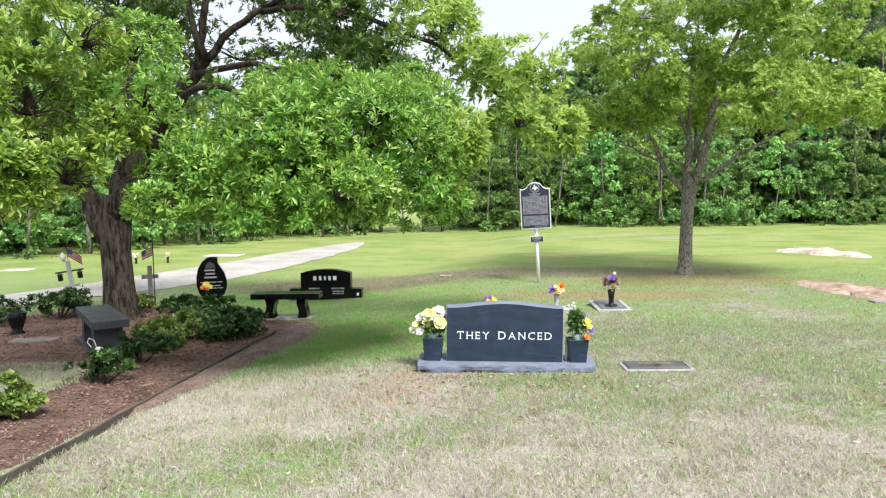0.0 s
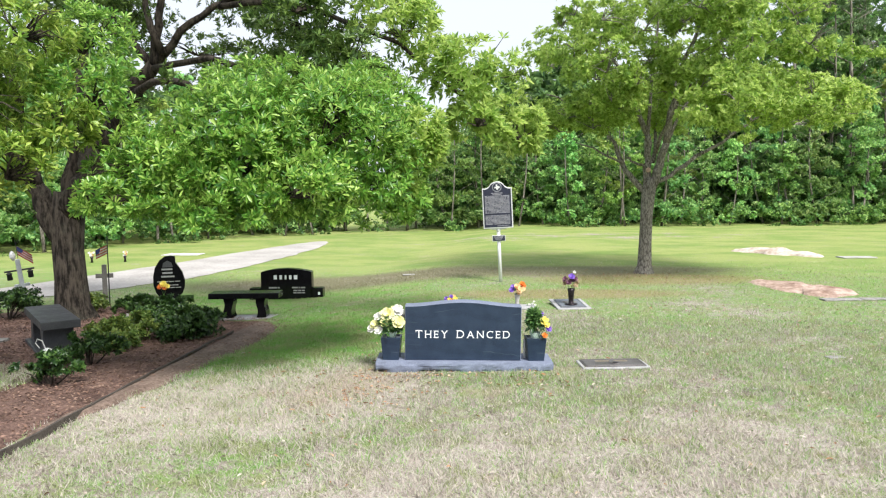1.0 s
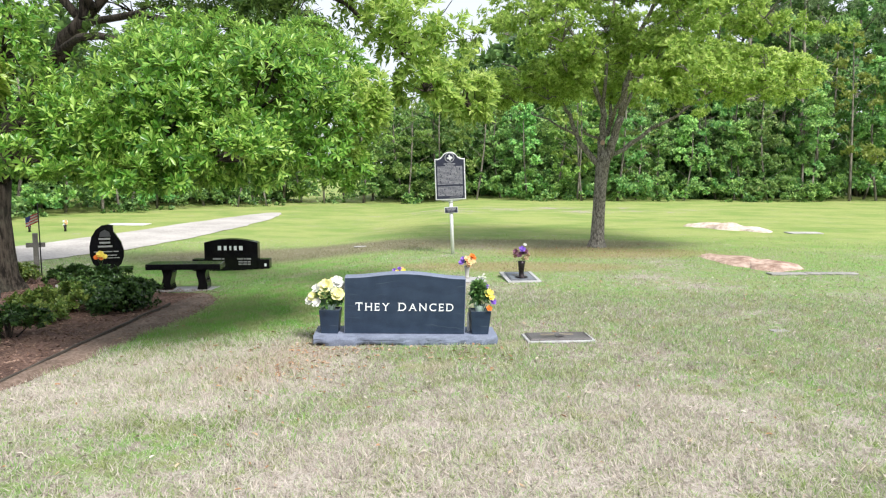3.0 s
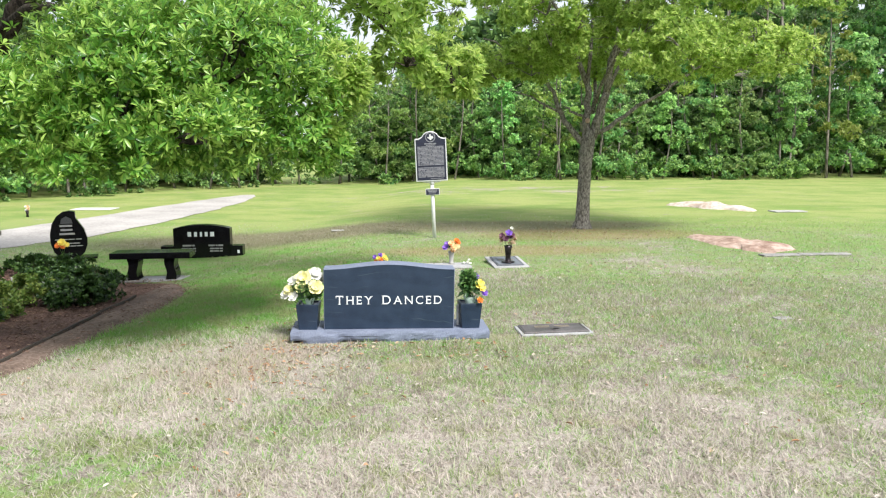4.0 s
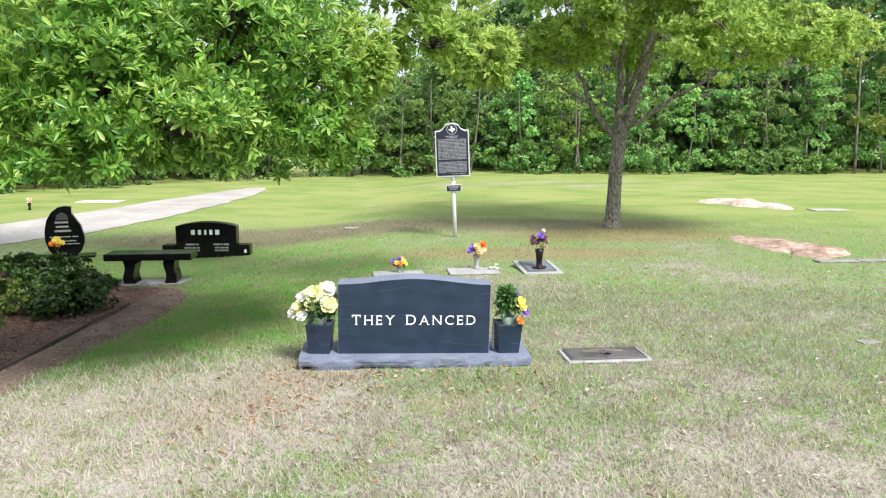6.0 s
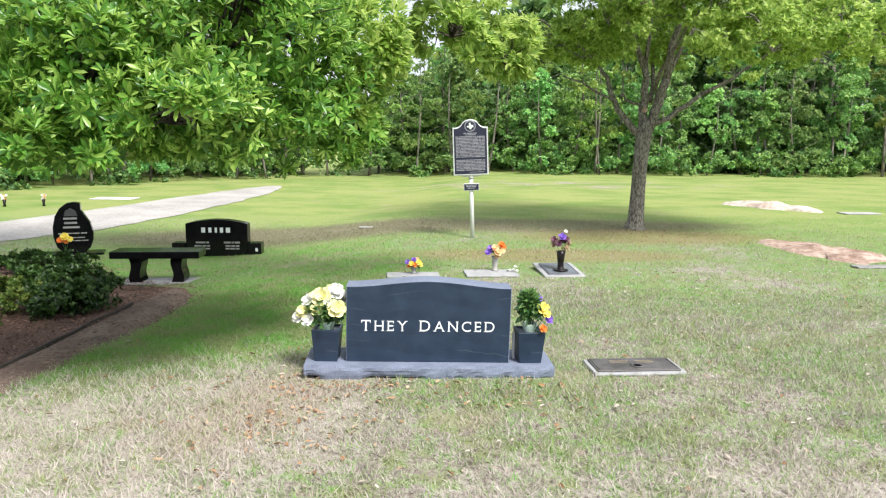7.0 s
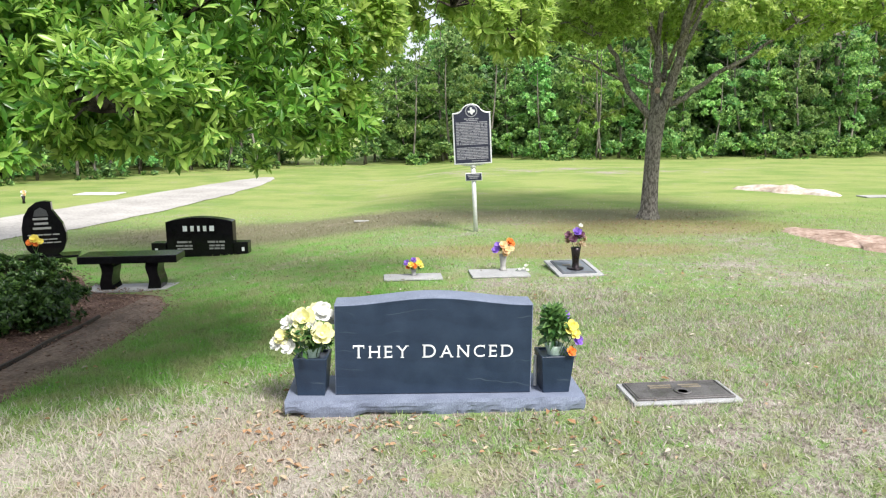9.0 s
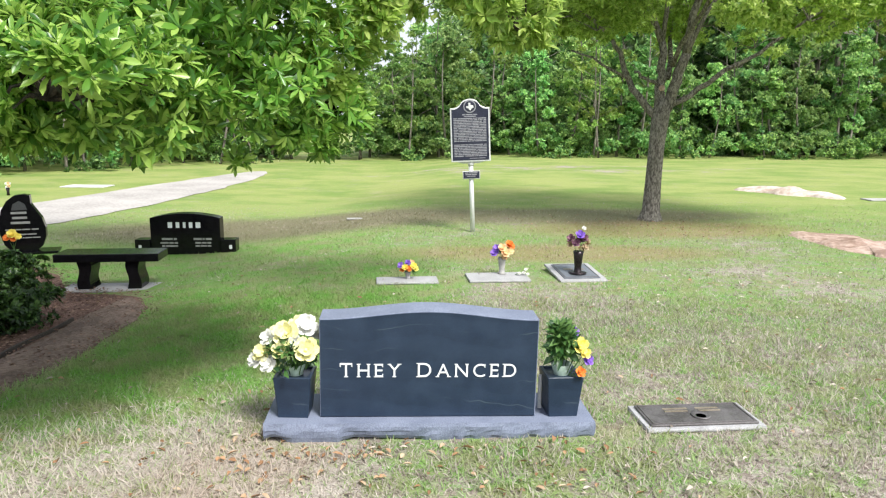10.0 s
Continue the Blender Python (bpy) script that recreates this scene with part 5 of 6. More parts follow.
for i, (mt, at, r) in enumerate([(PETAL_PURPLE, (-0.085, -0.02, 0.05), 0.05), (PETAL_PURPLE, (-0.06, 0.0, 0.10), 0.045), (PETAL_PEACH, (0.03, -0.06, 0.05), 0.055), (PETAL_PEACH, (-0.005, -0.05, 0.11), 0.05), (PETAL_PEACH, (0.08, -0.03, 0.07), 0.045),
                                 (PETAL_ORANGE, (0.075, 0.0, 0.14), 0.05), (PETAL_ORANGE, (0.10, 0.01, 0.12), 0.04), (PETAL_PEACH, (0.02, -0.04, 0.005), 0.04)]):
    blossom(pot, mt, at, r, (at[0] * 4, -0.7, 0.6), 6, i + 20)
foliage(pot, (0, 0, 0.04), (0.07, 0.06, 0.06), 24, 0.05, 53)
pot = thing("bouquet", -0.33, 10.98, 0.03, 0, "few small white flowers lying on the marker", "flowers")
for i, at in enumerate([(0, 0, 0.02), (0.05, 0.02, 0.03), (0.09, -0.01, 0.015), (0.07, 0.03, 0.06)]):
    blossom(pot, PETAL_WHITE, at, 0.022, (0, -0.5, 0.8), 5, i + 40)
stems(pot, (-0.05, 0.02, 0.004), [(0, 0, 0.02), (0.05, 0.02, 0.03), (0.09, -0.01, 0.015), (0.07, 0.03, 0.06)], 0.002)
vv = round_vase(0.32, 11.10, 0.055, 0.052, 0.25, BRONZE_DARK, "dark bronze grave vase with faded flowers")
part("foot", lathe([(0.10, 0.0), (0.10, 0.008), (0.05, 0.014)], 18), BRONZE_DARK, vv, "", True)
pot = thing("bouquet", 0.32, 11.10, 0.32, 9, "faded plum and buff flowers with one white bud", "flowers")
for i, (mt, at, r) in enumerate([(PETAL_PLUM, (-0.09, -0.02, 0.12), 0.05), (PETAL_PURPLE, (0.0, -0.03, 0.16), 0.055), (PETAL_PLUM, (0.05, 0.0, 0.12), 0.05), (PETAL_PLUM, (-0.04, -0.04, 0.07), 0.05), (PETAL_DRY, (0.06, -0.04, 0.02), 0.04),
                                 (PETAL_DRY, (-0.10, -0.02, 0.05), 0.035), (PETAL_WHITE, (0.045, 0.0, 0.235), 0.028), (PETAL_DRY, (0.09, 0.0, 0.09), 0.035), (PETAL_PLUM, (0.02, 0.03, 0.10), 0.05)]):
    blossom(pot, mt, at, r, (at[0] * 4, -0.7, 0.6), 5, i + 60, 0.7)
foliage(pot, (0, 0, 0.07), (0.10, 0.07, 0.09), 30, 0.06, 57, FALLEN, 0.25)
stems(pot, (0, 0, -0.08), [(-0.09, -0.02, 0.12), (0.05, 0.0, 0.12), (0.045, 0.0, 0.23), (0.06, -0.04, 0.02)])


# ---- historical marker sign ----
def sign_outline(w, z0, z1, top, inset=0.0):
    """A plate with square shoulders and an arched crest."""
    w -= inset
    pts = [(-w, z0 + inset), (w, z0 + inset), (w, z1 - inset)]
    for i in range(7):
        a = i / 6
        pts.append((w - (w - 0.165) * (0.25 + 0.75 * a), z1 - inset + 0.035 * a ** 2))
    for i in range(1, 12):
        a = math.pi * i / 12
        pts.append((0.150 * math.cos(a), z1 + 0.03 - inset + (top - z1 - 0.03) * math.sin(a)))
    for i in range(7):
        a = 1 - i / 6
        pts.append((-(w - (w - 0.165) * (0.25 + 0.75 * a)), z1 - inset + 0.035 * a ** 2))
    return pts + [(-w, z1 - inset)]


def marker_sign():
    s = thing("historical_marker_sign", -1.06, 14.2, 0, 8, "dark metal historical marker sign on an aluminium post", "sign", "", "", 0, -2.4)
    part("post", tube([(0, 0.05, -0.05), (0, 0.05, 0.5), (0, 0.05, 1.14)], [0.036, 0.036, 0.036], 16), ALUMINIUM, s, "", True)
    part("collar", lathe([(0.045, 1.05), (0.05, 1.07), (0.05, 1.13), (0.045, 1.14)], 16, (0, 0.05, 0)), ALUMINIUM, s, "", True)
    part("bracket", prism([(-0.26, 1.125), (-0.12, 1.085), (0.12, 1.085), (0.26, 1.125)], 0.03, 0.004, None, 0.03), ALUMINIUM, s)
    part("frame", prism(sign_outline(0.305, 1.115, 1.935, 2.07), 0.035, 0.006), ALUMINIUM, s, "pale metal rim")
    part("panel", prism(sign_outline(0.305, 1.115, 1.935, 2.07, 0.022), 0.004, 0.0, None, -0.0195), SIGN_BLACK, s, "dark navy face")
    disc = lathe([(0.098, 0), (0.098, 0.003)], 28)
    bmesh.ops.rotate(disc, verts=disc.verts, cent=(0, 0, 0), matrix=Matrix.Rotation(radians(90), 3, "X"))
    bmesh.ops.translate(disc, verts=disc.verts, vec=(0, -0.0225, 1.955))
    medallion = part("medallion", disc, SIGN_TEXT, s, "round medallion")
    disc = lathe([(0.080, 0), (0.080, 0.003)], 28)
    bmesh.ops.rotate(disc, verts=disc.verts, cent=(0, 0, 0), matrix=Matrix.Rotation(radians(90), 3, "X"))
    bmesh.ops.translate(disc, verts=disc.verts, vec=(0, -0.0255, 1.955))
    part("medallion_field", disc, SIGN_BLACK, medallion)
    shape = [(-0.02, 0.055), (0.012, 0.055), (0.012, 0.025), (0.055, 0.015), (0.06, -0.02), (0.03, -0.03), (0.012, -0.062), (-0.012, -0.045), (-0.025, -0.02), (-0.042, -0.03), (-0.06, 0.002), (-0.02, 0.006)]
    part("emblem", prism([(x, 1.955 + z) for x, z in shape], 0.003, 0, None, -0.030), ALUMINIUM, medallion, "pale emblem")
    lines = [(-0.12, 0.12, 1.832, 0.018, 3), (-0.09, 0.10, 1.805, 0.014, 2)]
    lines += [(-0.255, 0.255, 1.775 - 0.0245 * i, 0.015, 7 + i % 3) for i in range(15)]
    lines += [(-0.255, 0.255, 1.375 - 0.0245 * i, 0.015, 7 + i % 3) for i in range(8)] + [(-0.02, 0.23, 1.166, 0.010, 3)]
    bars(s, lines, SIGN_TEXT, -0.0225, "lettering")
    part("divider", box(0.52, 0.003, 0.008, (0, -0.023, 1.398)), SIGN_BLACK, s)
    plate = part("small_plate", box(0.27, 0.016, 0.125, (0, 0.0, 0.845), 0.004), ALUMINIUM, s, "small plate below the main sign")
    part("small_panel", box(0.25, 0.004, 0.105, (0, -0.0095, 0.855)), SIGN_BLACK, plate)
    bars(plate, [(-0.10, 0.10, 0.94, 0.014, 2), (-0.09, 0.09, 0.915, 0.014, 2), (-0.07, 0.07, 0.888, 0.012, 2)], SIGN_TEXT, -0.0125, "text_bar")


marker_sign()


# ---- black granite memorials ----
def resize(ob, k):
    """Makes a thing k times larger about its foot, in its meshes."""
    for c in ob.children_recursive:
        c.data.transform(Matrix.Scale(k, 4))


def family_stone():
    s = thing("headstone", -5.28, 13.16, -0.26, 9, "black polished granite headstone with side wings", "headstone")
    w = 0.44
    top = [(w - 2 * w * i / 20, 0.475 + 0.06 * math.sin(math.pi * i / 20) ** 0.8) for i in range(21)]
    part("die", prism([(-w, 0.0), (w, 0.0)] + top, 0.18, 0.006), BLACK, s)
    for sx in (-1, 1):
        part("wing", box(0.19, 0.19, 0.20, (sx * 0.54, -0.02, 0), 0.006), BLACK, s)
        bars(s, [(sx * 0.57 - 0.018, sx * 0.57 + 0.018, 0.105, 0.05, 1)], LETTER, -0.117, "wing_bar")
    bars(s, [(-0.215, -0.16, 0.385, 0.072, 1), (-0.115, -0.07, 0.385, 0.072, 1), (-0.025, 0.008, 0.385, 0.072, 1), (0.05, 0.095, 0.385, 0.072, 1), (0.135, 0.195, 0.385, 0.072, 1)], LETTER, -0.0915, "name_bar")
    bars(s, [(-0.30, -0.10, 0.205, 0.026, 2), (-0.32, -0.09, 0.155, 0.022, 3), (-0.32, -0.09, 0.115, 0.022, 3), (0.10, 0.34, 0.205, 0.026, 3), (0.12, 0.33, 0.155, 0.022, 3), (0.12, 0.33, 0.115, 0.022, 3)], ENGRAVED, -0.0915, "date_bar")
    resize(s, 1.16)


def leaf_stone():
    s = thing("headstone", -7.68, 12.85, -0.26, 28, "black granite headstone cut like a leaf", "headstone")
    pts = [(-0.10, 0.03), (0.13, 0.03), (0.215, 0.10), (0.26, 0.22), (0.265, 0.34), (0.23, 0.47), (0.17, 0.57), (0.115, 0.66), (0.11, 0.77), (0.03, 0.785), (-0.07, 0.77), (-0.16, 0.70), (-0.23, 0.58), (-0.265, 0.42), (-0.265, 0.27), (-0.225, 0.13), (-0.17, 0.06)]
    part("die", prism(pts, 0.14, 0.006), BLACK, s)
    part("base", box(0.80, 0.34, 0.035, (0, 0, 0), 0.005), BLACK, s)
    bars(s, [(-0.12, 0.06, 0.545, 0.03, 1), (-0.11, 0.06, 0.48, 0.03, 1), (-0.13, 0.09, 0.415, 0.03, 1), (-0.20, 0.19, 0.325, 0.016, 5), (-0.16, 0.16, 0.26, 0.016, 3), (-0.15, 0.20, 0.215, 0.014, 4)], ENGRAVED, -0.0715, "inscription_bar")
    part("engraved_picture", prism([(-0.11, 0.58), (0.07, 0.58), (0.05, 0.66), (-0.02, 0.70), (-0.09, 0.66)], 0.002, 0, None, -0.0712), BENCH_GREY, s, "dim engraved picture")
    resize(s, 1.13)
    f = thing("bouquet", -7.60, 12.50, -0.04, 20, "yellow and orange silk flowers before the stone", "flowers")
    for i, (mt, at, r) in enumerate([(PETAL_YELLOW, (0, 0, 0.12), 0.07), (PETAL_ORANGE, (-0.06, -0.02, 0.07), 0.055), (PETAL_YELLOW, (0.07, 0.0, 0.08), 0.05), (PETAL_ORANGE, (0.02, -0.02, 0.05), 0.045)]):
        blossom(f, mt, at, r, (at[0] * 3, -0.8, 0.5), 6, i + 80)
    stems(f, (0, 0, -0.10), [(0, 0, 0.12), (-0.06, -0.02, 0.07), (0.07, 0, 0.08)])


def wavy_leg(w, d, h, sx):
    """A bench leg with carved, curving sides."""
    left, right = [], []
    for i in range(13):
        k = i / 12
        c = 0.013 * math.sin(k * 2 * math.pi)
        hw = w / 2 * (1.0 + 0.10 * math.cos(k * 2 * math.pi))
        left.append((-hw + c * sx, k * h))
        right.append((hw + c * sx, k * h))
    return prism(left[:1] + right + left[:0:-1], d, 0.005)


def black_bench():
    b = thing("granite_bench", -5.07, 10.85, -0.25, 12, "black polished granite bench on a pale slab", "bench")
    part("footing", rock_slab(1.0, 0.34, 0.03, 0.004, 2), GREY_GRANITE, b, "grey granite footing slab")
    for sx in (-1, 1):
        bm = wavy_leg(0.13, 0.26, 0.30, sx)
        bmesh.ops.translate(bm, verts=bm.verts, vec=(sx * 0.25, 0, 0.031))
        part("leg", bm, BLACK, b)
    part("seat", box(1.06, 0.36, 0.085, (0, 0, 0.332), 0.008), BLACK, b)
    resize(b, 1.09)


def grey_bench():
    b = thing("granite_bench", -6.46, 8.02, -0.18, -43, "dark grey granite bench with flat seat", "bench")
    part("footing", rock_slab(1.30, 0.42, 0.05, 0.006, 7), BENCH_GREY, b)
    for sx in (-1, 1):
        bm = wavy_leg(0.20, 0.32, 0.30, sx)
        bmesh.ops.translate(bm, verts=bm.verts, vec=(sx * 0.42, 0, 0.051))
        part("leg", bm, BENCH_GREY, b)
    part("seat", box(1.46, 0.40, 0.095, (0, 0, 0.352), 0.008), BENCH_GREY, b, "thick seat slab with a lighter top")
    resize(b, 1.08)
    o = thing("garden_ornament", -5.68, 6.96, -0.13, 30, "white round ornament on a curled stake", "ornament")
    part("stake", tube([(0, 0, -0.05), (0, 0, 0.20), (-0.03, 0, 0.30), (-0.08, 0, 0.33), (-0.10, 0, 0.28), (-0.06, 0, 0.22)], [0.006] * 6, 6), WHITE_PAINT, o)
    part("disc", lathe([(0.02, -0.02), (0.06, 0.0), (0.065, 0.03), (0.05, 0.07), (0.015, 0.09)], 14, (0.02, -0.02, 0.13)), WHITE_PAINT, o, "", True)
    part("crescent", tube([(-0.07, -0.02, 0.06), (-0.02, -0.02, 0.02), (0.05, -0.02, 0.03), (0.09, -0.02, 0.09), (0.08, -0.02, 0.15)], [0.008, 0.013, 0.016, 0.013, 0.006], 6), WHITE_PAINT, o, "", True)


def flag(name_parent, at, w, h, droop):
    """A small striped flag hanging from its staff."""
    stripes = 7
    for i in range(stripes):
        bm = bmesh.new()
        prev = None
        for k in range(7):
            u = k / 6
            x = at[0] + w * u * 0.75
            y = at[1] + 0.018 * math.sin(u * 7 + i * 0.4)
            z = at[2] - droop * u - h * (i + 0.0) / stripes
            ring = (bm.verts.new((x, y, z)), bm.verts.new((x - 0.004, y + 0.003, z - h / stripes)))
            if prev:
                bm.faces.new((prev[0], ring[0], ring[1], prev[1]))
            prev = ring
        part("stripe", bm, FLAG_RED if i % 2 == 0 else FLAG_WHITE, name_parent)
    bm = bmesh.new()
    q = [bm.verts.new((at[0] + w * 0.75 * u, at[1] - 0.006 + 0.018 * math.sin(u * 7), at[2] - droop * u - v * h * 0.55)) for u, v in ((0, 0), (0.4, 0), (0.4, 1), (0, 1))]
    bm.faces.new(q)
    part("canton", bm, FLAG_BLUE, name_parent)


def crosses():
    c = thing("garden_cross", -9.16, 10.76, -0.26, 38, "galvanised cross pole carrying two black lanterns", "cross", "", "", 0, -7)
    part("upright", box(0.075, 0.04, 1.06, (0, 0, -0.05), 0.004), GALVANISED, c)
    part("crossbar", box(0.46, 0.03, 0.03, (0, 0, 0.80), 0.004), BLACK_PLASTIC, c, "black crossbar")
    for sx in (-0.16, 0.16):
        lan = part("lantern", lathe([(0.03, 0), (0.045, 0.01), (0.04, 0.10), (0.055, 0.11), (0.02, 0.14)], 10, (sx, -0.02, 0.66)), BLACK_PLASTIC, c, "", True)
    part("lower_bar", box(0.24, 0.03, 0.05, (0, 0.02, 0.52), 0.004), GALVANISED, c)
    part("bird", lathe([(0.008, -0.09), (0.045, -0.04), (0.05, 0.01), (0.03, 0.06), (0.006, 0.09)], 10, (-0.06, 0, 1.08)), WHITE_PAINT, c, "white bird finial", True)
    f = thing("flag", -9.18, 10.78, -0.26, 38, "small striped flag hanging on a thin staff", "flag", "small flags", "", 0, -6)
    part("staff", tube([(0, 0, -0.05), (0, 0, 1.36)], [0.006, 0.005], 6), BLACK_PLASTIC, f)
    flag(f, (0.008, 0, 1.24), 0.28, 0.16, 0.19)
    c = thing("garden_cross", -8.27, 11.65, -0.26, 34, "plain grey concrete cross among the shrubs", "cross")
    part("upright", box(0.085, 0.05, 0.87, (0, 0, -0.05), 0.006), DARK_STONE, c)
    part("crossbar", box(0.30, 0.047, 0.08, (0, 0, 0.57), 0.006), DARK_STONE, c)
    f = thing("flag", -8.17, 11.63, -0.26, 34, "small striped flag hanging on a black staff", "flag", "small flags")
    part("staff", tube([(0, 0, -0.05), (0, 0, 1.36)], [0.012, 0.009], 6), BLACK_PLASTIC, f)
    flag(f, (-0.20, 0, 1.10), 0.26, 0.17, -0.09)
    c = thing("garden_cross", -6.35, 9.48, -0.23, 30, "small grey stone cross among low shrubs", "cross")
    part("upright", box(0.035, 0.03, 0.30, (0, 0, -0.03), 0.003), CONCRETE, c)
    part("crossbar", box(0.13, 0.028, 0.03, (0, 0, 0.16), 0.003), CONCRETE, c)


family_stone()
leaf_stone()
black_bench()
grey_bench()
crosses()


# ---- shrubs in the bed ----
def shrub(x, y, r, h, material, n, leaf, seed, label):
    rng = np.random.default_rng(seed)
    s = thing("shrub", x, y, float(ground_z(x, y)) + 0.02, 0, label, "shrub", "bed shrubs")
    bm = bmesh.new()
    items = []
    for i in range(int(7 + r * 12)):
        a, k = rng.uniform(0, 6.28), rng.uniform(0, 1) ** 0.6
        c = (math.cos(a) * r * 0.72 * k, math.sin(a) * r * 0.72 * k, h * rng.uniform(0.3, 0.72) * (1.05 - 0.35 * k))
        q = min(r * rng.uniform(0.26, 0.42), h * 0.5)
        p, ax = clump_points(rng, c, (q, q, q * 0.8), int(n / 6), 0.8)
        items.append(rosettes(rng, p, ax, 6, leaf * 1.1, 0.52, far=True))
        tube(limb_points((c[0] * 0.15, c[1] * 0.15, 0), c, 0.02, 3, rng, 0.02), [0.010, 0.008, 0.006, 0.003], 5, bm)
    tagged(part("branch", bm, OAK_BARK, s), kind="stuff")
    mesh_object("leaves", mesh_np("leaves", *gather(items)), material, s)


SHRUBS = [(-4.87, 6.02, 0.39, 0.55, SHRUB_LEAF, 260, 0.045, 1, "small rounded dark green shrub in mulch"), (-5.23, 7.1, 0.48, 0.52, SHRUB_LEAF, 330, 0.042, 2, "twiggy dark green shrub in mulch"),
          (-4.80, 4.66, 0.42, 0.44, SHRUB_LEAF_PALE, 420, 0.05, 3, "small bright green shrub in mulch"), (-5.15, 8.98, 0.60, 0.52, SHRUB_LEAF, 1000, 0.05, 4, "broad dark green shrub beside the bench"),
          (-6.3, 10.53, 0.66, 0.28, SHRUB_LEAF, 640, 0.05, 5, "dark green shrub beside the bench"), (-5.67, 8.25, 0.57, 0.53, SHRUB_LEAF_PALE, 360, 0.05, 6, "loose yellow-green shrub in mulch"),
          (-5.81, 9.04, 0.52, 0.50, SHRUB_LEAF_PALE, 280, 0.05, 7, "sparse yellow-green shrub in mulch"), (-7.35, 11.25, 0.55, 0.36, SHRUB_LEAF, 420, 0.05, 8, "dark green shrub behind the oak"), (-6.80, 11.5, 0.50, 0.28, SHRUB_LEAF, 360, 0.05, 9, "dark green shrub behind the oak"),
          (-9.05, 10.19, 0.70, 0.64, SHRUB_LEAF, 420, 0.05, 10, "straggly dark green shrub at the bed's rim"), (-9.93, 9.36, 0.83, 0.64, SHRUB_LEAF, 480, 0.05, 11, "straggly dark green shrub at the bed's rim"), (-8.25, 10.99, 0.56, 0.44, SHRUB_LEAF_PALE, 260, 0.05, 12, "low pale green plant behind the bench")]
for row in SHRUBS:
    shrub(*row)

st = thing("field_stone", -7.75, 8.25, -0.20, 20, "flat buff stone lying in the mulch", "stone")
part("stone_body", rock_slab(0.62, 0.24, 0.05, 0.02, 9), DARK_STONE, st)
uv = thing("stone_urn", -8.56, 8.78, -0.22, 10, "black granite urn at the bed's rim", "urn")
part("urn_body", lathe([(0.10, 0), (0.11, 0.03), (0.07, 0.08), (0.12, 0.22), (0.14, 0.34), (0.12, 0.36), (0.09, 0.30)], 14), BLACK, uv, "", True)


# ---- far lawn ----
def far_vase(x, y, seed):
    z = float(ground_z(x, y))
    v = thing("grave_vase", x, y, z, 0, "far grave vase with white flowers", "vase", "far graves")
    part("vase_body", lathe([(0.04, 0), (0.03, 0.08), (0.05, 0.20), (0.035, 0.20)], 10), BRONZE_DARK, v, "", True)
    b = thing("bouquet", x, y, z + 0.20, 0, "white flowers in a far grave vase", "flowers", "far graves")
    rng = random.Random(seed)
    for i in range(7):
        blossom(b, PETAL_WHITE if i % 3 else PETAL_PEACH, (rng.uniform(-0.08, 0.08), rng.uniform(-0.05, 0.05), rng.uniform(0.0, 0.12)), 0.045, (0, -0.8, 0.4), 5, seed + i)


far_vase(-14.65, 19.92, 5)
far_vase(-13.72, 20.27, 15)
for x, y, w, d, yaw in ((-13.2, 22.9, 1.3, 0.7, 5), (-17.0, 17.6, 0.8, 0.5, 15)):
    g = thing("grave_slab", x, y, float(ground_z(x, y)), yaw, "pale flat grave slab in the far lawn", "grave slab", "far graves")
    part("slab", rock_slab(w, d, 0.03, 0.01, x), PALE_SLAB, g)
for x, y, w, d, yaw in ((4.75, 12.33, 0.62, 0.17, 10), (5.5, 12.47, 0.85, 0.14, 7), (8.1, 20.4, 0.9, 0.4, 8)):
    g = thing("kerb_strip", x, y, 0, yaw, "thin pale concrete strip flush in the lawn", "kerb", "flush strips")
    part("strip", rock_slab(w, d, 0.03, 0.012, x), DULL_STRIP if y < 15 else CONCRETE, g)
for x, y, s in ((-3.4, 16.0, 0.14), (3.1, 8.0, 0.09), (1.9, 6.6, 0.05)):
    g = thing("field_stone", x, y, float(ground_z(x, y)), 15, "small pale stone lying in the grass", "stone", "loose stones")
    part("stone_body", rock_slab(s * 2, s, s * 0.16, s * 0.2, x), CONCRETE if s > 0.1 else DULL_STRIP, g)


# ---- litter, chips and grass ----
def flat_leaves(rng, x, y, z, size, curl=False):
    n = len(x)
    a = rng.uniform(0, 6.28, n)
    along = np.stack([np.cos(a), np.sin(a), rng.uniform(-0.25, 0.35, n)], 1)
    up = np.stack([rng.normal(0, 0.35, n), rng.normal(0, 0.35, n), np.ones(n)], 1)
    base, ln, wd = np.stack([x, y, z], 1), size * rng.uniform(0.6, 1.3, n), size * 0.42 * rng.uniform(0.7, 1.3, n)
    return fine_leaf_arrays(base, along, up, ln, wd, 0.35, 0.12) if curl else card_arrays(base, along, up, ln, wd)


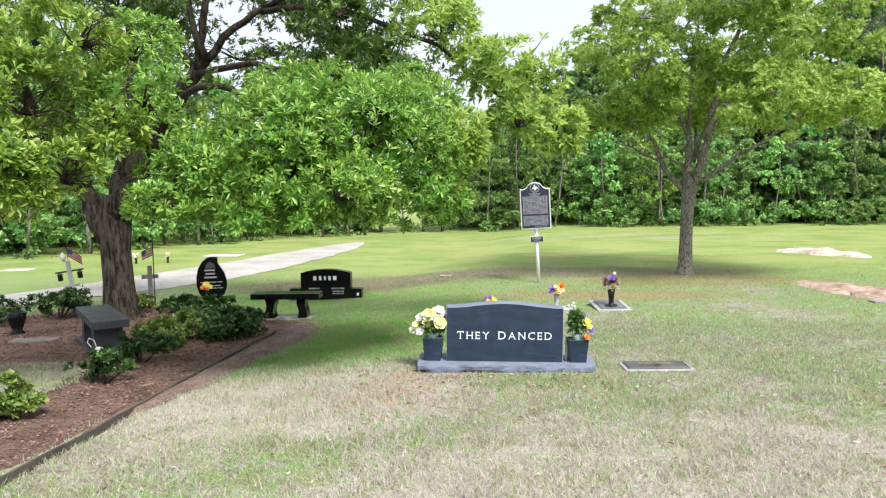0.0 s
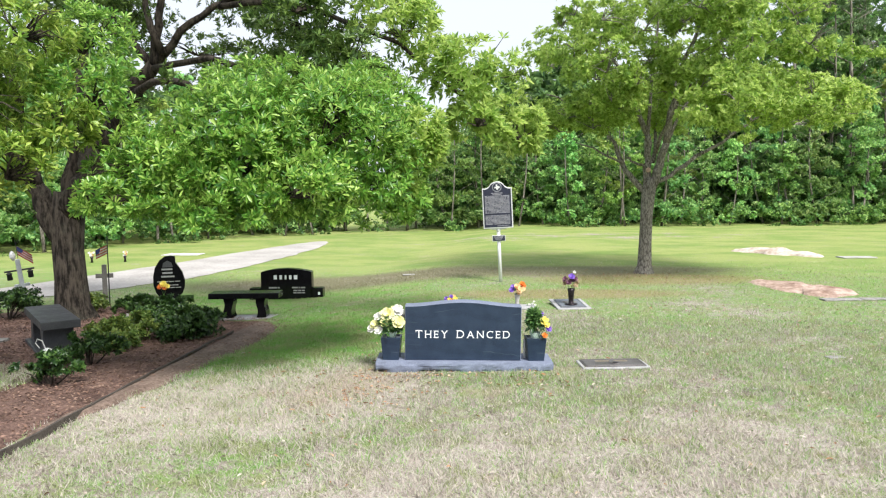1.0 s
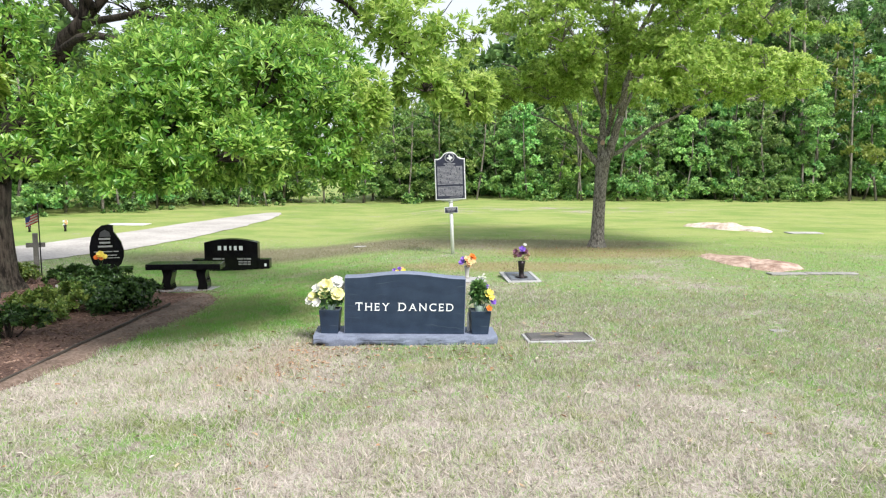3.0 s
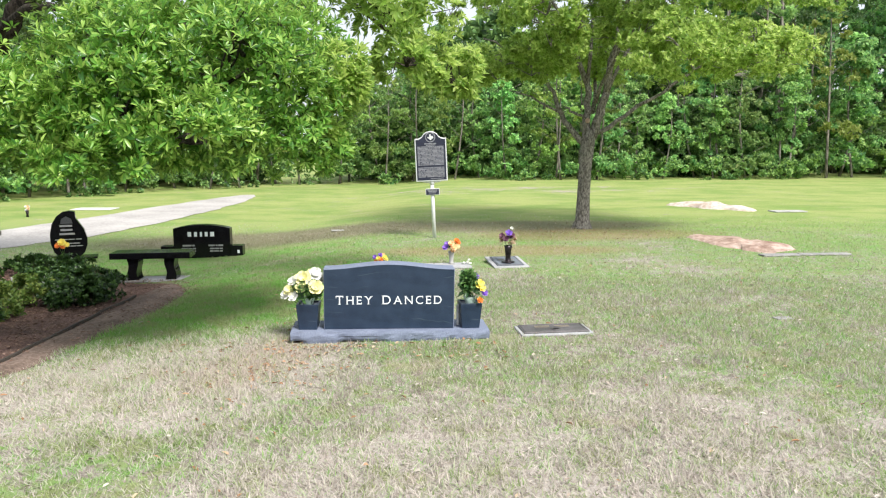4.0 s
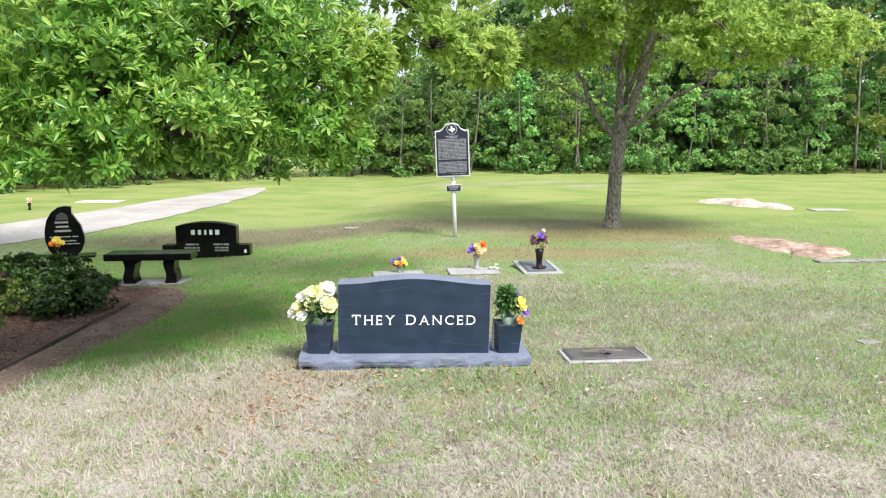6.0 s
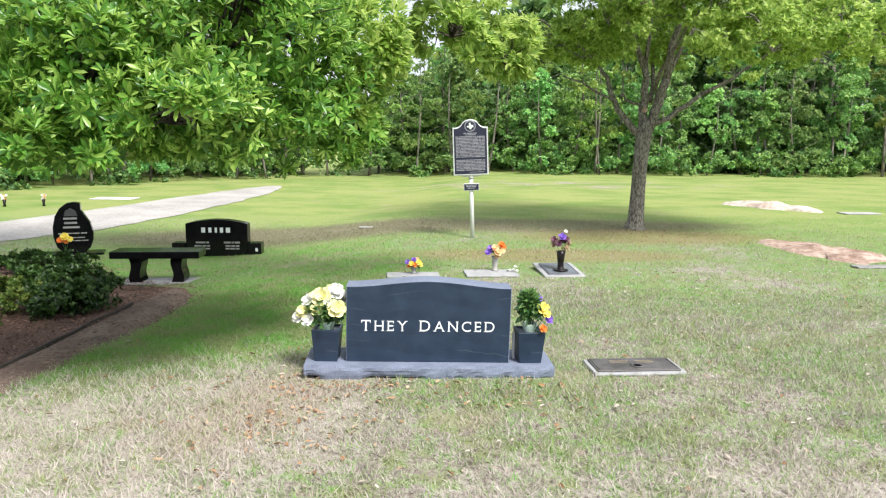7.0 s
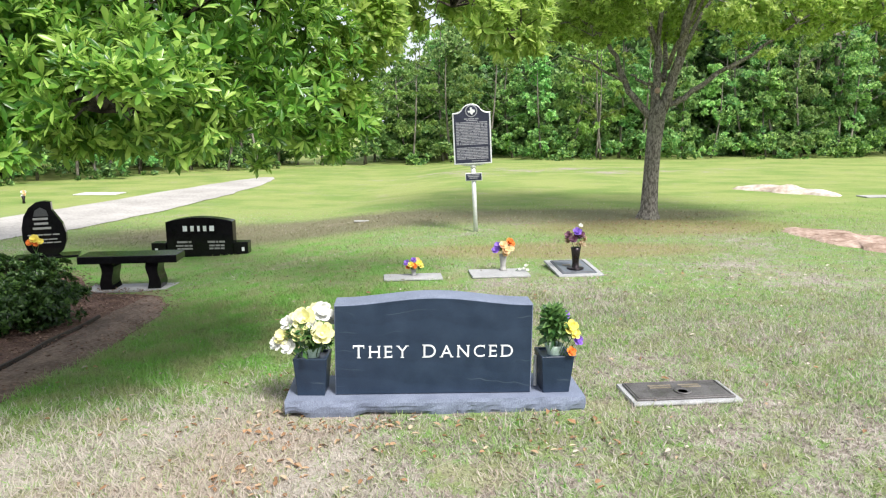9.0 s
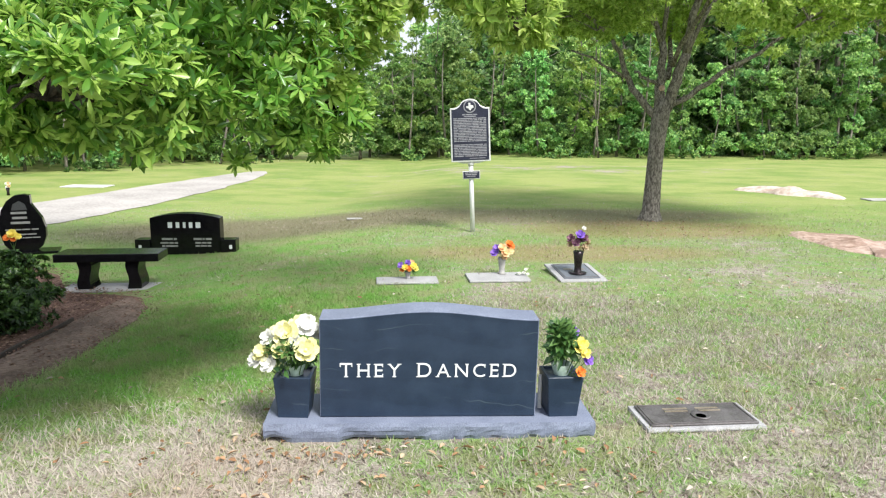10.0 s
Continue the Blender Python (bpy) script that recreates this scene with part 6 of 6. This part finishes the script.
def litter():
    rng = np.random.default_rng(71)
    x, y = rng.uniform(-10.8, -3.4, 42000), rng.uniform(2.5, 11.8, 42000)
    keep = inside(x, y, BED) & ~inside(x, y, PATCH) & (rng.uniform(size=len(x)) < 0.5 + 0.5 * ease((-x - 4.3) / 1.2))
    x, y = x[keep] + rng.normal(0, 0.06, keep.sum()), y[keep] + rng.normal(0, 0.06, keep.sum())
    v = flat_leaves(rng, x, y, ground_z(x, y) + np.where(inside(x, y, BED), 0.04, 0.012) + rng.uniform(0, 0.012, len(x)), 0.04)
    tagged(mesh_object("mulch_chips", mesh_np("mulch_chips", *v), MULCH_CHIP), "reddish bark chips strewn over the bed", "mulch", kind="stuff")
    x1, y1 = rng.normal(-1.7, 0.42, 75), rng.normal(6.1, 0.75, 75)
    x2, y2 = rng.uniform(-1.7, 0.4, 60), rng.normal(6.55, 0.22, 60)
    x3, y3 = rng.uniform(-3.6, 4.5, 340), rng.uniform(2.8, 11.5, 340)
    x4, y4 = rng.normal(1.8, 1.2, 260), rng.normal(15.4, 0.8, 260)
    x, y = np.concatenate([x1, x2, x3, x4]), np.concatenate([y1, y2, y3, y4])
    v = flat_leaves(rng, x, y, ground_z(x, y) + rng.uniform(0.010, 0.030, len(x)), 0.046, True)
    x5, y5 = rng.normal(-1.62, 0.26, 85), rng.normal(6.25, 0.45, 85)
    x6 = rng.uniform(-1.75, 0.15, 34)
    y6 = 6.74 + 0.175 * (x6 + 0.857) + rng.uniform(-0.10, 0.02, 34)
    xb, yb = np.concatenate([x5, x6]), np.concatenate([y5, y6])
    big = flat_leaves(rng, xb, yb, ground_z(xb, yb) + rng.uniform(0.010, 0.022, len(xb)), 0.055, True)
    v = gather([v, big])
    xs, ys = rng.uniform(-4.2, 6.5, 2300), rng.uniform(2.4, 11.8, 2300)
    keep = ~inside(xs, ys, BED) & (rng.uniform(size=2300) < 0.35 + 0.65 * ease((xs + 1.0) / 2.5))
    xs, ys = xs[keep], ys[keep]
    bits = flat_leaves(rng, xs, ys, ground_z(xs, ys) + rng.uniform(0.012, 0.032, len(xs)), 0.042, True)
    tagged(mesh_object("leaf_scraps", mesh_np("leaf_scraps", *bits), DRY_BITS), "bleached scraps of leaf strewn over the lawn", "leaves", kind="stuff")
    tagged(mesh_object("fallen_leaves", mesh_np("fallen_leaves", *v), FALLEN), "dry brown and orange oak leaves on the lawn", "leaves", kind="stuff")


def grass(name, seed, x0, x1, y0, y1, n, h, w, label, thin=0.0, feather=1.6):
    rng = np.random.default_rng(seed)
    x, y = rng.uniform(x0, x1, n), rng.uniform(y0, y1, n)
    m = pose(-0.850, 7.10, 0, 0, 0, 9.8).inverted()
    lx, ly = m[0][0] * x + m[0][1] * y + m[0][3], m[1][0] * x + m[1][1] * y + m[1][3]
    keep = ~((np.abs(lx) < 0.88) & (np.abs(ly + 0.03) < 0.232)) & (~inside(x + rng.normal(0, 0.07, n), y + rng.normal(0, 0.07, n), BED) | inside(x, y, PATCH)) & ~inside(x, y, ROAD) & ~inside(x, y, MOUND)
    for cx, cy, yaw, hw, hd in ((0.692, 7.325, 11.5, 0.34, 0.165), (-1.545, 10.63, 12, 0.32, 0.12), (-0.575, 10.92, 12, 0.32, 0.19), (0.30, 11.22, 13, 0.25, 0.34), (-5.0, 10.71, 12, 0.54, 0.18)):
        q = pose(cx, cy, 0, 0, 0, yaw).inverted()
        keep &= ~((np.abs(q[0][0] * x + q[0][1] * y + q[0][3]) < hw) & (np.abs(q[1][0] * x + q[1][1] * y + q[1][3]) < hd))
    rim = np.minimum(np.minimum(x - x0, x1 - x), np.minimum(y - y0, y1 - y))
    keep &= rng.uniform(size=n) < ease(rim / feather)
    keep &= rng.uniform(size=n) > thin * ease((y - 12.0) / 8.0)
    x, y = x[keep], y[keep]
    n = len(x)
    tuft = 0.55 + 0.9 * (0.5 + 0.5 * np.sin(x * 5.1 + 2 * np.sin(y * 3.3)) * np.sin(y * 4.7 + 2 * np.sin(x * 2.9)))
    a, lean = rng.uniform(0, 6.28, n), rng.uniform(0.25, 1.5, n)
    hh = h * tuft * rng.uniform(0.5, 1.25, n)
    b = rng.uniform(0, 6.28, n)
    base = np.stack([x, y, ground_z(x, y) - 0.002 + 0.058 * inside(x, y, PATCH)], 1)
    side = np.stack([np.cos(b), np.sin(b), np.zeros(n)], 1) * (w * rng.uniform(0.7, 1.3, n))[:, None]
    tip = base + np.stack([np.cos(a) * lean * hh, np.sin(a) * lean * hh, hh * np.clip(1.15 - 0.45 * lean, 0.35, 1)], 1)
    v = np.stack([base - side, base + side, tip], 1).reshape(-1, 3)
    f = np.arange(n * 3).reshape(-1, 3)
    me = mesh_np(name, v, f)
    tagged(mesh_object(name, me, BLADE), label, "grass", kind="stuff")


litter()
grass("lawn_grass", 81, -5.4, 6.6, 1.6, 10.8, 470000, 0.050, 0.0048, "short straw and green lawn grass blades")
grass("lawn_grass", 82, -11.0, 11.0, 8.2, 21.0, 215000, 0.038, 0.0055, "short green lawn grass blades farther off", 1.0)
grass("lawn_grass", 83, -6.9, -4.9, 4.6, 7.0, 16000, 0.045, 0.0035, "thin grass blades inside the mulch bed", 0.0, 0.05)
